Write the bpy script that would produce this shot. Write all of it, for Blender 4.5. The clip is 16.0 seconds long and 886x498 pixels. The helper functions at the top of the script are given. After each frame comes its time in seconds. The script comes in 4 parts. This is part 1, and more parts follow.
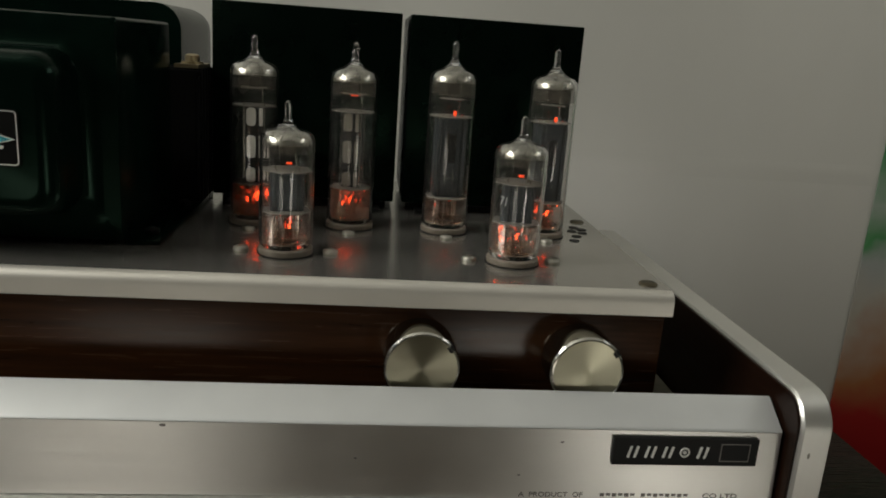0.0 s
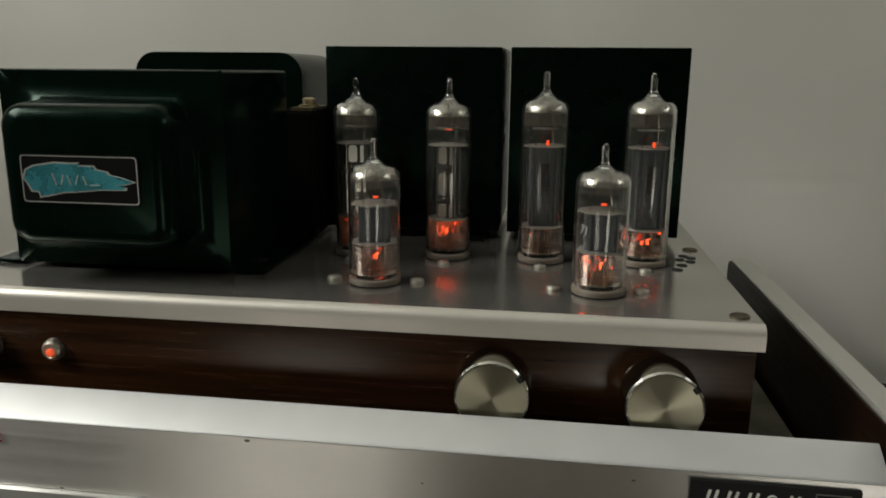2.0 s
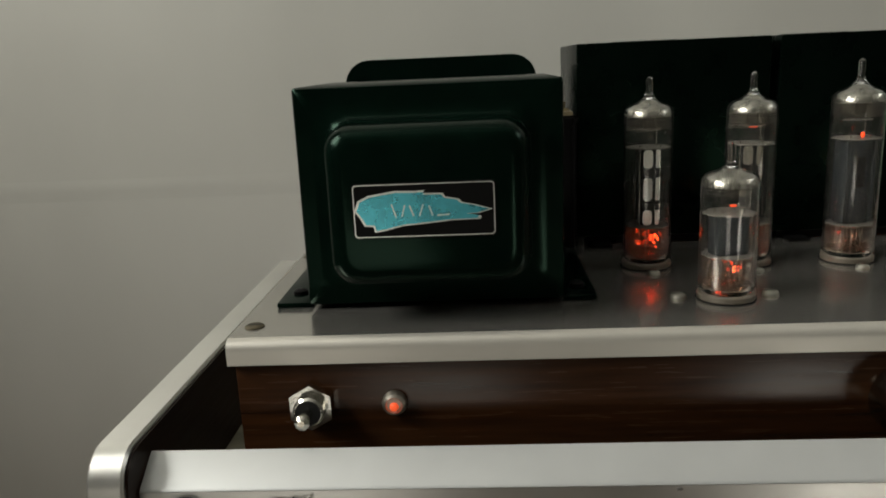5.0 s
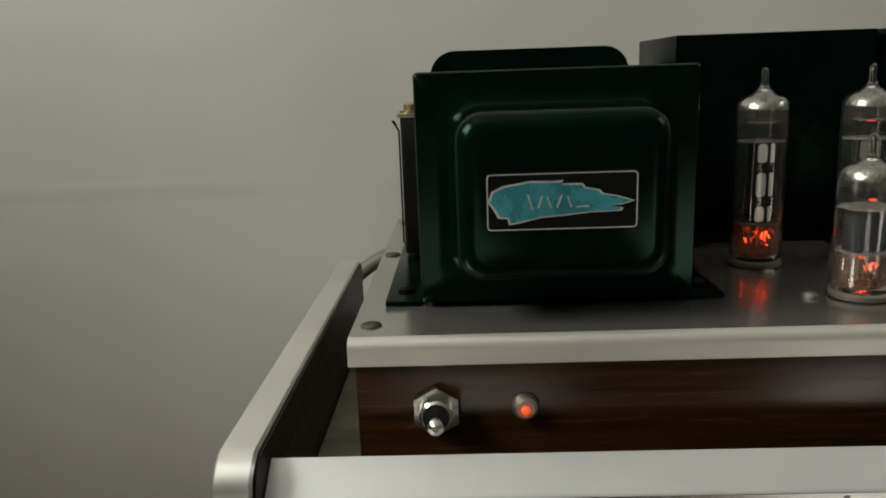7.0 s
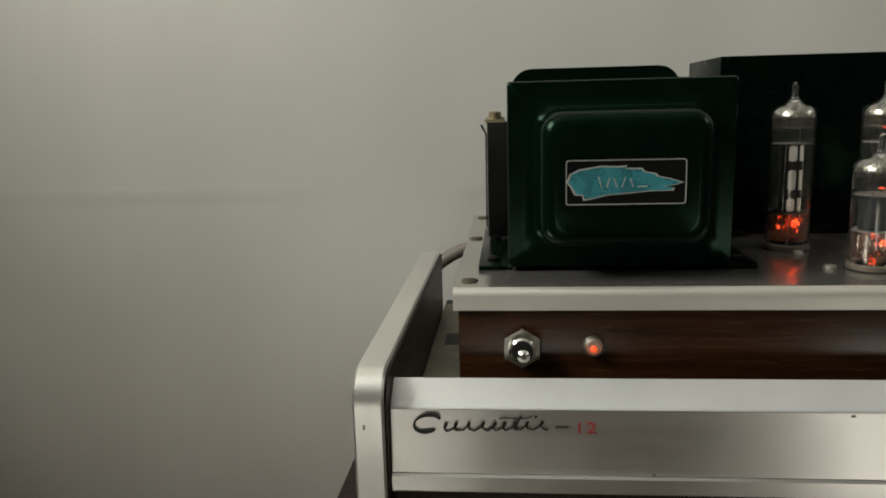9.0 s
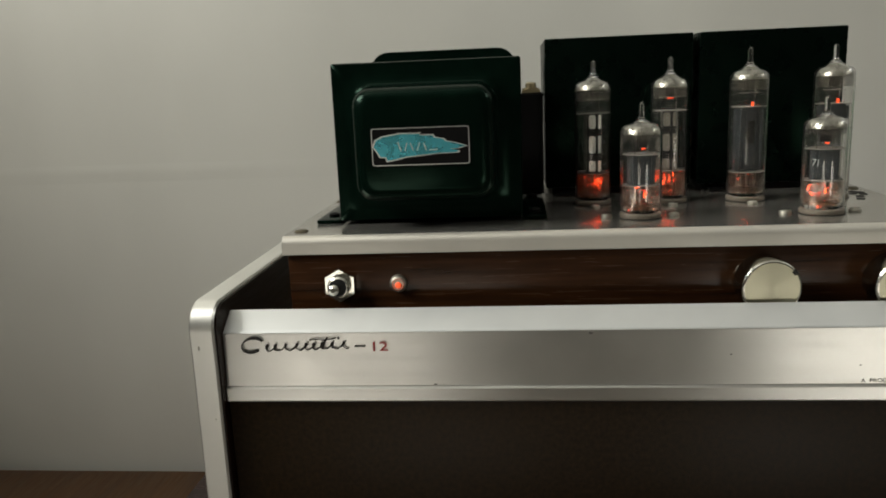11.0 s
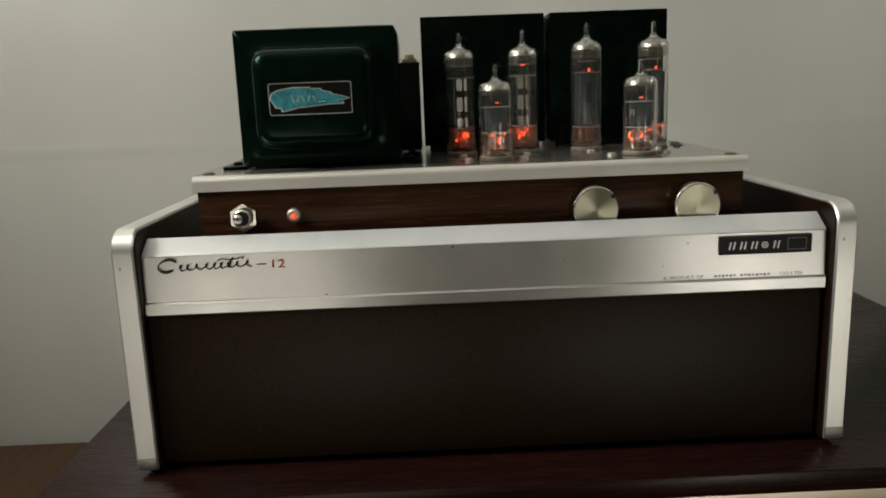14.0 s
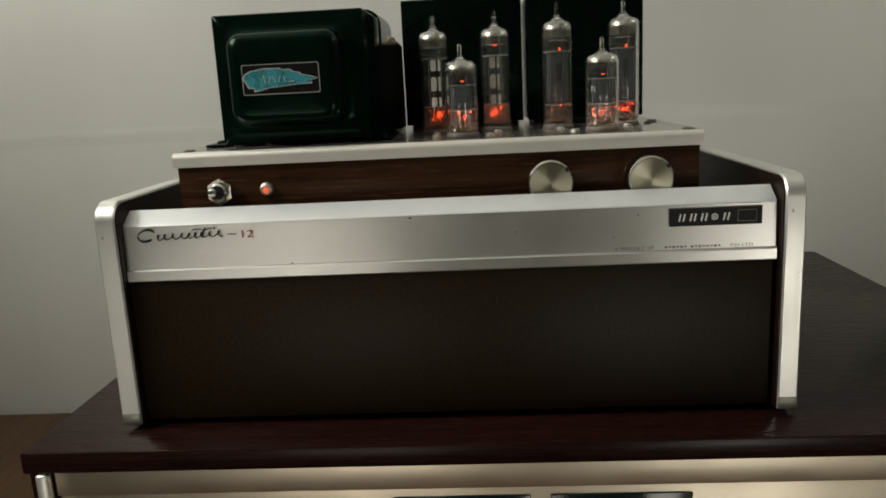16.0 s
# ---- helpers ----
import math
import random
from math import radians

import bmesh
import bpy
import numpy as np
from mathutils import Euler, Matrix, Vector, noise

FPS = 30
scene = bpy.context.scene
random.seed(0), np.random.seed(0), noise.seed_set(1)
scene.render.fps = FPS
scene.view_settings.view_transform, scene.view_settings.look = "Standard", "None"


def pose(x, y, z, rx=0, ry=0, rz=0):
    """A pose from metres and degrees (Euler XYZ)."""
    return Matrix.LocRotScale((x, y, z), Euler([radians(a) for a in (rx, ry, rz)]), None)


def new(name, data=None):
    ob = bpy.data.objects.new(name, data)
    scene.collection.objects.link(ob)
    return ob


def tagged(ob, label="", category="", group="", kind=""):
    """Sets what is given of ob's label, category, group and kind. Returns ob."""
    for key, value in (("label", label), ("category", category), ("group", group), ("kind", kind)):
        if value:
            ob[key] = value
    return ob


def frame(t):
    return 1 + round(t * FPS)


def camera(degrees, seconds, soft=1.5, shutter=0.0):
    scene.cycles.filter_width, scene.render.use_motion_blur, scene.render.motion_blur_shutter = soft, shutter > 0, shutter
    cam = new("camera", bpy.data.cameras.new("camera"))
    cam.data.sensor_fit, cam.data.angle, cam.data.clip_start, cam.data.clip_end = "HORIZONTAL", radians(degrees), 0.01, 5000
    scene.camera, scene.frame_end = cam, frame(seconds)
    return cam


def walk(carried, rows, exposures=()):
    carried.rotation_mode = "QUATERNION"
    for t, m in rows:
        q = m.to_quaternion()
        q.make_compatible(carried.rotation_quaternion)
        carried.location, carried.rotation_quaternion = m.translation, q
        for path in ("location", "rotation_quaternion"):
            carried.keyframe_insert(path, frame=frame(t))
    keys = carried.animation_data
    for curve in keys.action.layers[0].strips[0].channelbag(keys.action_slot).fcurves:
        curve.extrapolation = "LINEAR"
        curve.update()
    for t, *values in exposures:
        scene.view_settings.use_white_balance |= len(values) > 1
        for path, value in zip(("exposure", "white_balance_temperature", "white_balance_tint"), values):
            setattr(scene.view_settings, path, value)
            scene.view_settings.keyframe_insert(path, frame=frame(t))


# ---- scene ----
cam = camera(60.2, 16.0, soft=1.8)
# seconds, eye x y z (metres), yaw, pitch, roll (degrees)
ROWS = [
    (0.0, 0.0438, -0.2340, 0.2543, -6.32, -14.59, 4.13),
    (0.5, 0.0644, -0.2350, 0.2590, -1.75, -14.08, 3.96),
    (1.0, 0.0830, -0.2319, 0.2539, 2.44, -13.42, 2.98),
    (1.5, 0.0849, -0.2372, 0.2512, 5.75, -13.25, 1.69),
    (2.0, 0.0843, -0.2371, 0.2578, 7.85, -13.08, 0.54),
    (2.5, 0.0806, -0.2365, 0.2573, 8.84, -13.20, -0.32),
    (3.0, 0.0288, -0.2406, 0.2689, 8.62, -13.37, -1.11),
    (3.5, -0.0149, -0.2267, 0.2670, 7.25, -13.61, -1.96),
    (4.0, -0.0401, -0.2296, 0.2661, 5.92, -13.64, -2.53),
    (6.5, -0.1177, -0.2044, 0.2588, 1.06, -13.51, -1.94),
    (7.0, -0.1310, -0.2086, 0.2575, 1.76, -13.06, -2.01),
    (7.5, -0.1572, -0.2199, 0.2579, 2.61, -12.40, -1.84),
    (8.0, -0.1765, -0.2394, 0.2589, 3.35, -11.95, -1.65),
    (8.5, -0.1785, -0.2624, 0.2570, 4.08, -11.09, -1.36),
    (9.0, -0.1471, -0.2824, 0.2490, 5.12, -10.81, -1.49),
    (9.5, -0.1195, -0.3021, 0.2499, 6.28, -11.18, -2.00),
    (10.0, -0.0948, -0.3162, 0.2518, 6.30, -12.02, -2.41),
    (12.5, -0.0236, -0.3751, 0.2262, 2.42, -11.87, -2.31),
    (13.0, -0.0284, -0.3856, 0.2258, 0.45, -11.87, -2.70),
    (13.5, -0.0335, -0.4101, 0.2185, -1.02, -11.76, -2.64),
    (14.0, -0.0309, -0.4261, 0.2148, -0.92, -11.51, -2.20),
    (14.5, -0.0167, -0.4323, 0.2102, 0.21, -11.41, -2.07),
    (15.0, -0.0009, -0.4422, 0.2068, 1.60, -11.69, -2.43),
    (15.5, 0.0116, -0.4517, 0.2066, 2.52, -11.83, -2.82),
    (16.0, 0.0274, -0.4489, 0.2051, 3.43, -12.01, -2.89),
]
EXPOSURES = [(0.0, -0.44), (2.5, -0.27), (7.0, -0.20), (9.5, 0.02), (13.0, 0.12), (16.0, 0.15)]
walk(cam, [(t, pose(x, y, z, 90 + pitch, 0, yaw) @ pose(0, 0, 0, 0, 0, roll)) for t, x, y, z, yaw, pitch, roll in ROWS], EXPOSURES)

# ---- light ----
world = bpy.data.worlds.new("world")
scene.world = world
world.use_nodes = True
wn = world.node_tree.nodes
sky = wn.new("ShaderNodeTexSky")
sky.sky_type = "NISHITA"
sky.sun_disc = False
sky.sun_elevation = radians(35)
sky.sun_rotation = radians(200)
world.node_tree.links.new(sky.outputs[0], wn["Background"].inputs[0])
wn["Background"].inputs[1].default_value = 0.08


def area_lamp(name, m, sx, sy, watts, colour):
    lamp = bpy.data.lights.new(name, "AREA")
    lamp.shape, lamp.size, lamp.size_y, lamp.energy, lamp.color = "RECTANGLE", sx, sy, watts, colour
    ob = new(name, lamp)
    ob.matrix_world = m
    return ob


# Daylight: two low openings behind the camera and high ones on both sides, all unseen
# south pair with its dark gap added for fascia reflections, east one as fill
FILL_SOUTH = [(-0.92, -0.28, -0.82, -0.06), (0.68, 1.16, -0.82, -0.06)]
WIN_WEST = (-0.62, 0.10, 0.58, 1.33)
FILL_EAST = (-0.30, 0.36, 0.76, 1.33)
SOUTH, WEST, EAST, NORTH = -1.80, -0.95, 1.20, 0.45
FLOOR, CEIL = -0.90, 1.50
for (x0, x1, z0, z1), watts in zip(FILL_SOUTH, (2.7, 4.2)):
    area_lamp("unseen_daylight", pose((x0 + x1) / 2, SOUTH - 0.03, (z0 + z1) / 2, 62, 0, 0), x1 - x0 - 0.06, z1 - z0 - 0.06, watts, (1.0, 0.96, 0.85))
for (y0, y1, z0, z1), x, turn, watts in ((WIN_WEST, WEST - 0.02, -90, 21.5), (FILL_EAST, EAST + 0.02, 90, 2.8)):
    area_lamp("unseen_daylight", pose(x, (y0 + y1) / 2, (z0 + z1) / 2, 100, 0, turn), y1 - y0 - 0.1, z1 - z0 - 0.14, watts, (0.985, 0.97, 0.885))


# ---- materials ----
def material(name, base=(0.5, 0.5, 0.5), rough=0.5, metal=0.0, spec=0.5, coat=0.0):
    m = bpy.data.materials.new(name)
    m.use_nodes = True
    b = m.node_tree.nodes["Principled BSDF"]
    b.inputs["Base Color"].default_value = (*base, 1)
    b.inputs["Roughness"].default_value = rough
    b.inputs["Metallic"].default_value = metal
    b.inputs["Specular IOR Level"].default_value = spec
    b.inputs["Coat Weight"].default_value = coat
    b.inputs["Coat Roughness"].default_value = 0.08
    return m, m.node_tree.nodes, m.node_tree.links, b


def coords(n, l, scale=(1, 1, 1), kind="Object"):
    tc, mp = n.new("ShaderNodeTexCoord"), n.new("ShaderNodeMapping")
    mp.inputs["Scale"].default_value = scale
    l.new(tc.outputs[kind], mp.inputs["Vector"])
    return mp.outputs["Vector"]


def noise_tex(n, l, vec, scale, detail=4, rough=0.55, distort=0.0):
    t = n.new("ShaderNodeTexNoise")
    t.inputs["Scale"].default_value = scale
    t.inputs["Detail"].default_value = detail
    t.inputs["Roughness"].default_value = rough
    t.inputs["Distortion"].default_value = distort
    l.new(vec, t.inputs["Vector"])
    return t.outputs["Fac"]


def ramp(n, l, fac, stops):
    r = n.new("ShaderNodeValToRGB")
    e = r.color_ramp.elements
    while len(e) < len(stops):
        e.new(0.5)
    for k, (at, c) in zip(e, stops):
        k.position = at
        k.color = (*c, 1) if len(c) == 3 else c
    l.new(fac, r.inputs["Fac"])
    return r.outputs["Color"]


def remap(n, l, fac, lo, hi):
    r = n.new("ShaderNodeMapRange")
    r.inputs["To Min"].default_value, r.inputs["To Max"].default_value = lo, hi
    r.inputs["From Min"].default_value, r.inputs["From Max"].default_value = 0.3, 0.7
    l.new(fac, r.inputs["Value"])
    return r.outputs["Result"]


def bump(n, l, b, fac, strength, dist):
    k = n.new("ShaderNodeBump")
    k.inputs["Strength"].default_value, k.inputs["Distance"].default_value = strength, dist
    l.new(fac, k.inputs["Height"])
    l.new(k.outputs["Normal"], b.inputs["Normal"])


def brushed(name, base, rough, along="x", aniso=0.0, across=None, metal=1.0, relief=0.06):
    """Brushed metal with fine streaks along one axis and faint smudges; across: the direction square to the brushing, or 'spun'."""
    m, n, l, b = material(name, base, rough, metal)
    if across is not None:
        b.inputs["Anisotropic"].default_value = aniso
        if across == "spun":
            tg = n.new("ShaderNodeTangent")
            tg.direction_type, tg.axis = "RADIAL", "Y"
            b.inputs["Anisotropic Rotation"].default_value = 0.25
            l.new(tg.outputs[0], b.inputs["Tangent"])
        else:
            cx = n.new("ShaderNodeCombineXYZ")
            for k in range(3):
                cx.inputs[k].default_value = across[k]
            l.new(cx.outputs[0], b.inputs["Tangent"])
    sc = {"x": (6, 900, 900), "y": (900, 6, 900), "z": (900, 900, 6)}[along]
    streak = noise_tex(n, l, coords(n, l, sc), 1.0, 3)
    smudge = noise_tex(n, l, coords(n, l), 28.0, 5)
    add = n.new("ShaderNodeMath")
    add.operation = "MULTIPLY"
    l.new(remap(n, l, streak, 0.9, 1.1), add.inputs[0])
    l.new(remap(n, l, smudge, rough * 0.9, rough * 1.15), add.inputs[1])
    l.new(add.outputs[0], b.inputs["Roughness"])
    lo = tuple(c * 0.93 for c in base)
    l.new(ramp(n, l, smudge, [(0.35, lo), (0.65, base)]), b.inputs["Base Color"])
    bump(n, l, b, streak, relief, 0.0004)
    return m


def satin(name, base, rough, metal):
    """Bead-blasted metal, even but for slow smudges."""
    m, n, l, b = material(name, base, rough, metal)
    smudge = noise_tex(n, l, coords(n, l), 22.0, 3, 0.5)
    l.new(ramp(n, l, smudge, [(0.30, tuple(c * 0.88 for c in base)), (0.65, base)]), b.inputs["Base Color"])
    l.new(remap(n, l, smudge, rough * 1.12, rough * 0.95), b.inputs["Roughness"])
    return m


def wood(name, dark, light, rough, along="x", coat=0.0, scale=1.0, spec=0.3):
    """Wood with long grain along one axis, pores and slow colour drift."""
    m, n, l, b = material(name, dark, rough, 0.0, spec, coat)
    sc = {"x": (5, 90, 90), "y": (90, 5, 90), "z": (90, 90, 5)}[along]
    grain = noise_tex(n, l, coords(n, l, tuple(s * scale for s in sc)), 1.0, 6, 0.6, 0.4)
    fine = noise_tex(n, l, coords(n, l, tuple(s * 6 * scale for s in sc)), 1.0, 3)
    mix = n.new("ShaderNodeMath")
    mix.operation = "MULTIPLY_ADD"
    mix.inputs[1].default_value = 0.35
    l.new(fine, mix.inputs[0])
    half = n.new("ShaderNodeMath")
    half.operation = "MULTIPLY"
    half.inputs[1].default_value = 0.65
    l.new(grain, half.inputs[0])
    l.new(half.outputs[0], mix.inputs[2])
    l.new(ramp(n, l, mix.outputs[0], [(0.36, dark), (0.62, light)]), b.inputs["Base Color"])
    l.new(remap(n, l, fine, rough * 0.85, rough * 1.2), b.inputs["Roughness"])
    bump(n, l, b, fine, 0.03, 0.0004)
    return m


def paint(name, base, rough, vary=0.08, scale=30.0, spec=0.5, coat=0.0, fine=700.0, strength=0.05):
    m, n, l, b = material(name, base, rough, 0.0, spec, coat)
    f1 = noise_tex(n, l, coords(n, l), scale, 5)
    f2 = noise_tex(n, l, coords(n, l), fine, 2)
    lo = tuple(c * (1 - vary) for c in base)
    hi = tuple(min(1, c * (1 + vary)) for c in base)
    l.new(ramp(n, l, f1, [(0.35, lo), (0.65, hi)]), b.inputs["Base Color"])
    l.new(remap(n, l, f1, rough * 0.9, rough * 1.12), b.inputs["Roughness"])
    bump(n, l, b, f2, strength, 0.0004)
    return m


def glow(name, colour, strength):
    m, n, l, b = material(name, colour, 0.4)
    b.inputs["Emission Color"].default_value = (*colour, 1)
    b.inputs["Emission Strength"].default_value = strength
    return m


def clear_glass(name, tint, rough=0.0):
    m, n, l, b = material(name, tint, rough)
    b.inputs["Transmission Weight"].default_value = 1.0
    b.inputs["IOR"].default_value = 1.47
    b.inputs["Specular IOR Level"].default_value = 0.3
    return m


ALU = brushed("brushed_aluminium", (0.82, 0.81, 0.78), 0.34, "x", 0.8, (0, 0, 1), 0.92)
ALU_RAIL = brushed("satin_aluminium_trim", (0.80, 0.79, 0.75), 0.36, "z", 0.0, None, 0.86, 0.02)
ALU_PLATE = satin("anodised_plate", (0.56, 0.54, 0.50), 0.18, 0.86)
# lip and bevel get paler finishes of their own, so they read top-lit
ALU_LIP = satin("lightened_lip", (0.66, 0.63, 0.57), 0.42, 0.55)
ALU_BEVEL = satin("lightened_bevel", (0.70, 0.71, 0.71), 0.46, 0.55)
KNOB = brushed("knob_aluminium", (0.46, 0.44, 0.33), 0.34, "z", 0.85, "spun")
KNOB_SIDE = brushed("polished_knob_side", (0.42, 0.40, 0.33), 0.16)
CHROME = brushed("nickel_hardware", (0.72, 0.70, 0.64), 0.2)
NICKEL = brushed("worn_nickel", (0.52, 0.49, 0.42), 0.42)
BRASS = brushed("dull_brass_hardware", (0.50, 0.42, 0.27), 0.38)
PAPER = paint("grey_insulation_paper", (0.30, 0.29, 0.26), 0.6, 0.12, 60.0, 0.3)
OLD_SCREW = brushed("tarnished_screw", (0.15, 0.13, 0.09), 0.45)
SHELF = paint("dusty_olive_shelf", (0.20, 0.19, 0.15), 0.5, 0.35, 35.0, 0.3)
STEEL = brushed("dull_zinc_steel", (0.40, 0.39, 0.34), 0.5)
ROSEWOOD = wood("lacquered_rosewood", (0.016, 0.0060, 0.0023), (0.051, 0.0190, 0.0064), 0.24, "x", 0.0, 1.0, 0.34)
SIDEWOOD = wood("dark_side_wood", (0.006, 0.0027, 0.0015), (0.017, 0.0066, 0.0035), 0.36, "y", 0.0, 1.0, 0.12)
VINYL = paint("dark_brown_vinyl", (0.0150, 0.0082, 0.0029), 0.35, 0.38, 420.0, 0.19, 0.0, 1500.0, 0.35)
TOPWOOD = wood("reddish_veneer", (0.009, 0.0030, 0.0024), (0.019, 0.0058, 0.0043), 0.26, "x", 0.0, 1.0, 0.16)
TABLEWOOD = wood("orange_brown_table_wood", (0.046, 0.021, 0.0075), (0.092, 0.043, 0.015), 0.45, "y")
# green base and specular tint stand in for greenish reflected surroundings
ENAMEL = paint("black_enamel_green_sheen", (0.0014, 0.0056, 0.0036), 0.19, 0.2, 80.0, 0.12, 0.0, 900.0, 0.03)
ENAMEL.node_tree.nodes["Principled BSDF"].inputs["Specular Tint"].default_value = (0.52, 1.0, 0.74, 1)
# box lacquer holds the same green reflection in its base and tint
BOXBLACK = paint("black_box_lacquer", (0.0008, 0.0020, 0.0014), 0.28, 0.2, 70.0, 0.09, 0.0, 900.0, 0.08)
BOXBLACK.node_tree.nodes["Principled BSDF"].inputs["Specular Tint"].default_value = (0.40, 1.0, 0.65, 1)
CORE = paint("black_varnished_core", (0.0022, 0.0022, 0.0022), 0.5, 0.3, 90.0, 0.15)
BLACK = paint("matt_black_plastic", (0.006, 0.006, 0.006), 0.5, 0.2, 90.0, 0.3)
INK = paint("black_ink", (0.02, 0.018, 0.016), 0.6, 0.1, 200.0)
RED_INK = paint("red_ink", (0.35, 0.04, 0.035), 0.6, 0.1, 200.0)
GREY_INK = paint("grey_ink", (0.16, 0.15, 0.14), 0.6, 0.1, 200.0)
WHITE_INK = paint("white_ink", (0.78, 0.78, 0.74), 0.5, 0.06, 200.0)
TEAL = paint("teal_foil", (0.11, 0.52, 0.62), 0.27, 0.14, 160.0)
TEAL.node_tree.nodes["Principled BSDF"].inputs["Metallic"].default_value = 0.82
FOIL = paint("white_foil", (0.80, 0.80, 0.76), 0.30, 0.06, 200.0)
FOIL.node_tree.nodes["Principled BSDF"].inputs["Metallic"].default_value = 0.8
CHAMPAGNE = brushed("champagne_panel", (0.68, 0.60, 0.48), 0.38)
WINDOWGLASS = paint("dark_dial_glass", (0.006, 0.016, 0.015), 0.12, 0.2, 40.0)
CERAMIC = paint("ceramic_socket", (0.17, 0.145, 0.115), 0.4, 0.15, 150.0)
WALL, n, l, b = material("glossy_wall_paint", (0.60, 0.59, 0.54), 0.27, 0.0, 0.55)
cloud = noise_tex(n, l, coords(n, l, (3.2, 1, 1.6)), 1.4, 4, 0.45, 0.0)
l.new(ramp(n, l, cloud, [(0.10, (0.50, 0.49, 0.45)), (0.90, (0.68, 0.67, 0.62))]), b.inputs["Base Color"])
bump(n, l, b, noise_tex(n, l, coords(n, l), 160.0, 3), 0.05, 0.001)
ROOM = paint("room_plaster", (0.13, 0.13, 0.11), 0.7, 0.06, 4.0)
CEILING = paint("ceiling_plaster", (0.50, 0.50, 0.48), 0.8, 0.05, 4.0)
FLOORWOOD = wood("room_floor_wood", (0.09, 0.052, 0.028), (0.17, 0.10, 0.055), 0.5, "y", 0.0, 0.2)
CABLE = paint("grey_brown_cable", (0.16, 0.14, 0.11), 0.5, 0.15, 120.0)
GLASS = clear_glass("tube_glass", (0.97, 0.97, 0.96))
ANODE = brushed("grey_anode", (0.034, 0.039, 0.041), 0.55, "z", 0.0, None, 0.7)
# reflections of the slim anodes' windows as colour, one strength per tube
ANODE_SHINE = brushed("anode_reflection", (0.90, 0.88, 0.82), 0.34, "z", 0.0, None, 0.6)
ANODE_SHINE_DIM = brushed("dim_anode_reflection", (0.20, 0.18, 0.15), 0.36, "z", 0.0, None, 0.6)
CARBON = paint("carbonised_anode", (0.008, 0.007, 0.006), 0.5, 0.2, 200.0, 0.15)
MICA = paint("mica", (0.11, 0.10, 0.085), 0.35, 0.15, 200.0)
GETTER = brushed("getter_mirror", (0.58, 0.56, 0.49), 0.28, "z")


def see_through(m, share):
    """Lets part of the light pass straight through a thin film."""
    n, l = m.node_tree.nodes, m.node_tree.links
    clear, mix = n.new("ShaderNodeBsdfTransparent"), n.new("ShaderNodeMixShader")
    mix.inputs[0].default_value = share
    l.new(n["Principled BSDF"].outputs[0], mix.inputs[1])
    l.new(clear.outputs[0], mix.inputs[2])
    l.new(mix.outputs[0], n["Material Output"].inputs["Surface"])


GETTER_THIN = brushed("thin_getter_film", (0.17, 0.145, 0.11), 0.35, "z")
see_through(GETTER_THIN, 0.84)
see_through(GETTER, 0.5)
# the film is patchy, thinner here and there
l = GETTER.node_tree.links
patch = noise_tex(GETTER.node_tree.nodes, l, coords(GETTER.node_tree.nodes, l, (1, 1, 0.5)), 190.0, 4)
l.new(remap(GETTER.node_tree.nodes, l, patch, 0.28, 0.80), GETTER.node_tree.nodes["Mix Shader"].inputs[0])
# a thin, uneven grey diffuse veil on the tube glass
gn, gl = GLASS.node_tree.nodes, GLASS.node_tree.links
diffuse, veil = gn.new("ShaderNodeBsdfDiffuse"), gn.new("ShaderNodeMixShader")
diffuse.inputs["Color"].default_value = (0.5, 0.48, 0.45, 1)
gl.new(remap(gn, gl, noise_tex(gn, gl, coords(gn, gl), 220.0, 4), 0.003, 0.015), veil.inputs[0])
gl.new(gn["Principled BSDF"].outputs[0], veil.inputs[1])
gl.new(diffuse.outputs[0], veil.inputs[2])
gl.new(veil.outputs[0], gn["Material Output"].inputs["Surface"])
# added inner films that give the tube bases the heaters' red haze
GLOW_FILM, n, l, b = material("red_haze_film", (0.42, 0.17, 0.09), 0.6, 0.0, 0.2)
l.new(ramp(n, l, noise_tex(n, l, coords(n, l), 420.0, 4), [(0.35, (0.24, 0.10, 0.05)), (0.62, (0.62, 0.32, 0.18))]), b.inputs["Base Color"])
see_through(GLOW_FILM, 0.87)
GLOW_FILM_THIN, n, l, b = material("thin_red_haze_film", (0.30, 0.14, 0.08), 0.6, 0.0, 0.2)
see_through(GLOW_FILM_THIN, 0.95)
FAINT_INK = paint("faint_pencil", (0.34, 0.34, 0.33), 0.6, 0.2, 300.0)
HEATER = glow("heater_glow", (1.0, 0.062, 0.012), 17.0)
HEATER_DIM = glow("heater_glow_dim", (1.0, 0.06, 0.010), 1.5)
RED_HOT = glow("red_hot_cup", (1.0, 0.07, 0.013), 1.1)
LED = glow("pilot_lamp_glow", (1.0, 0.11, 0.03), 0.65)
# stem glass carries the heaters' orange glow as its tint
STEM = clear_glass("faint_glow_stem", (0.92, 0.55, 0.34), 0.12)
STEM_GLOW = clear_glass("amber_glow_stem", (0.95, 0.46, 0.20), 0.12)


# ---- building helpers ----
def part(name, bm, mat, parent=None, label="", smooth=35):
    me = bpy.data.meshes.new(name)
    bm.normal_update()
    bm.to_mesh(me)
    bm.free()
    me.materials.append(mat)
    if smooth:
        me.polygons.foreach_set("use_smooth", [True] * len(me.polygons))
        me.set_sharp_from_angle(angle=radians(smooth))
    ob = new(name, me)
    if parent is not None:
        ob.parent = parent
        ob.matrix_parent_inverse = Matrix.Translation(-parent.location)
    if label:
        ob["label"] = label
    return ob


def thing(name, at, label, category, group="", kind=""):
    ob = new(name)
    ob.empty_display_size = 0.02
    ob.location = at
    return tagged(ob, label, category, group, kind)


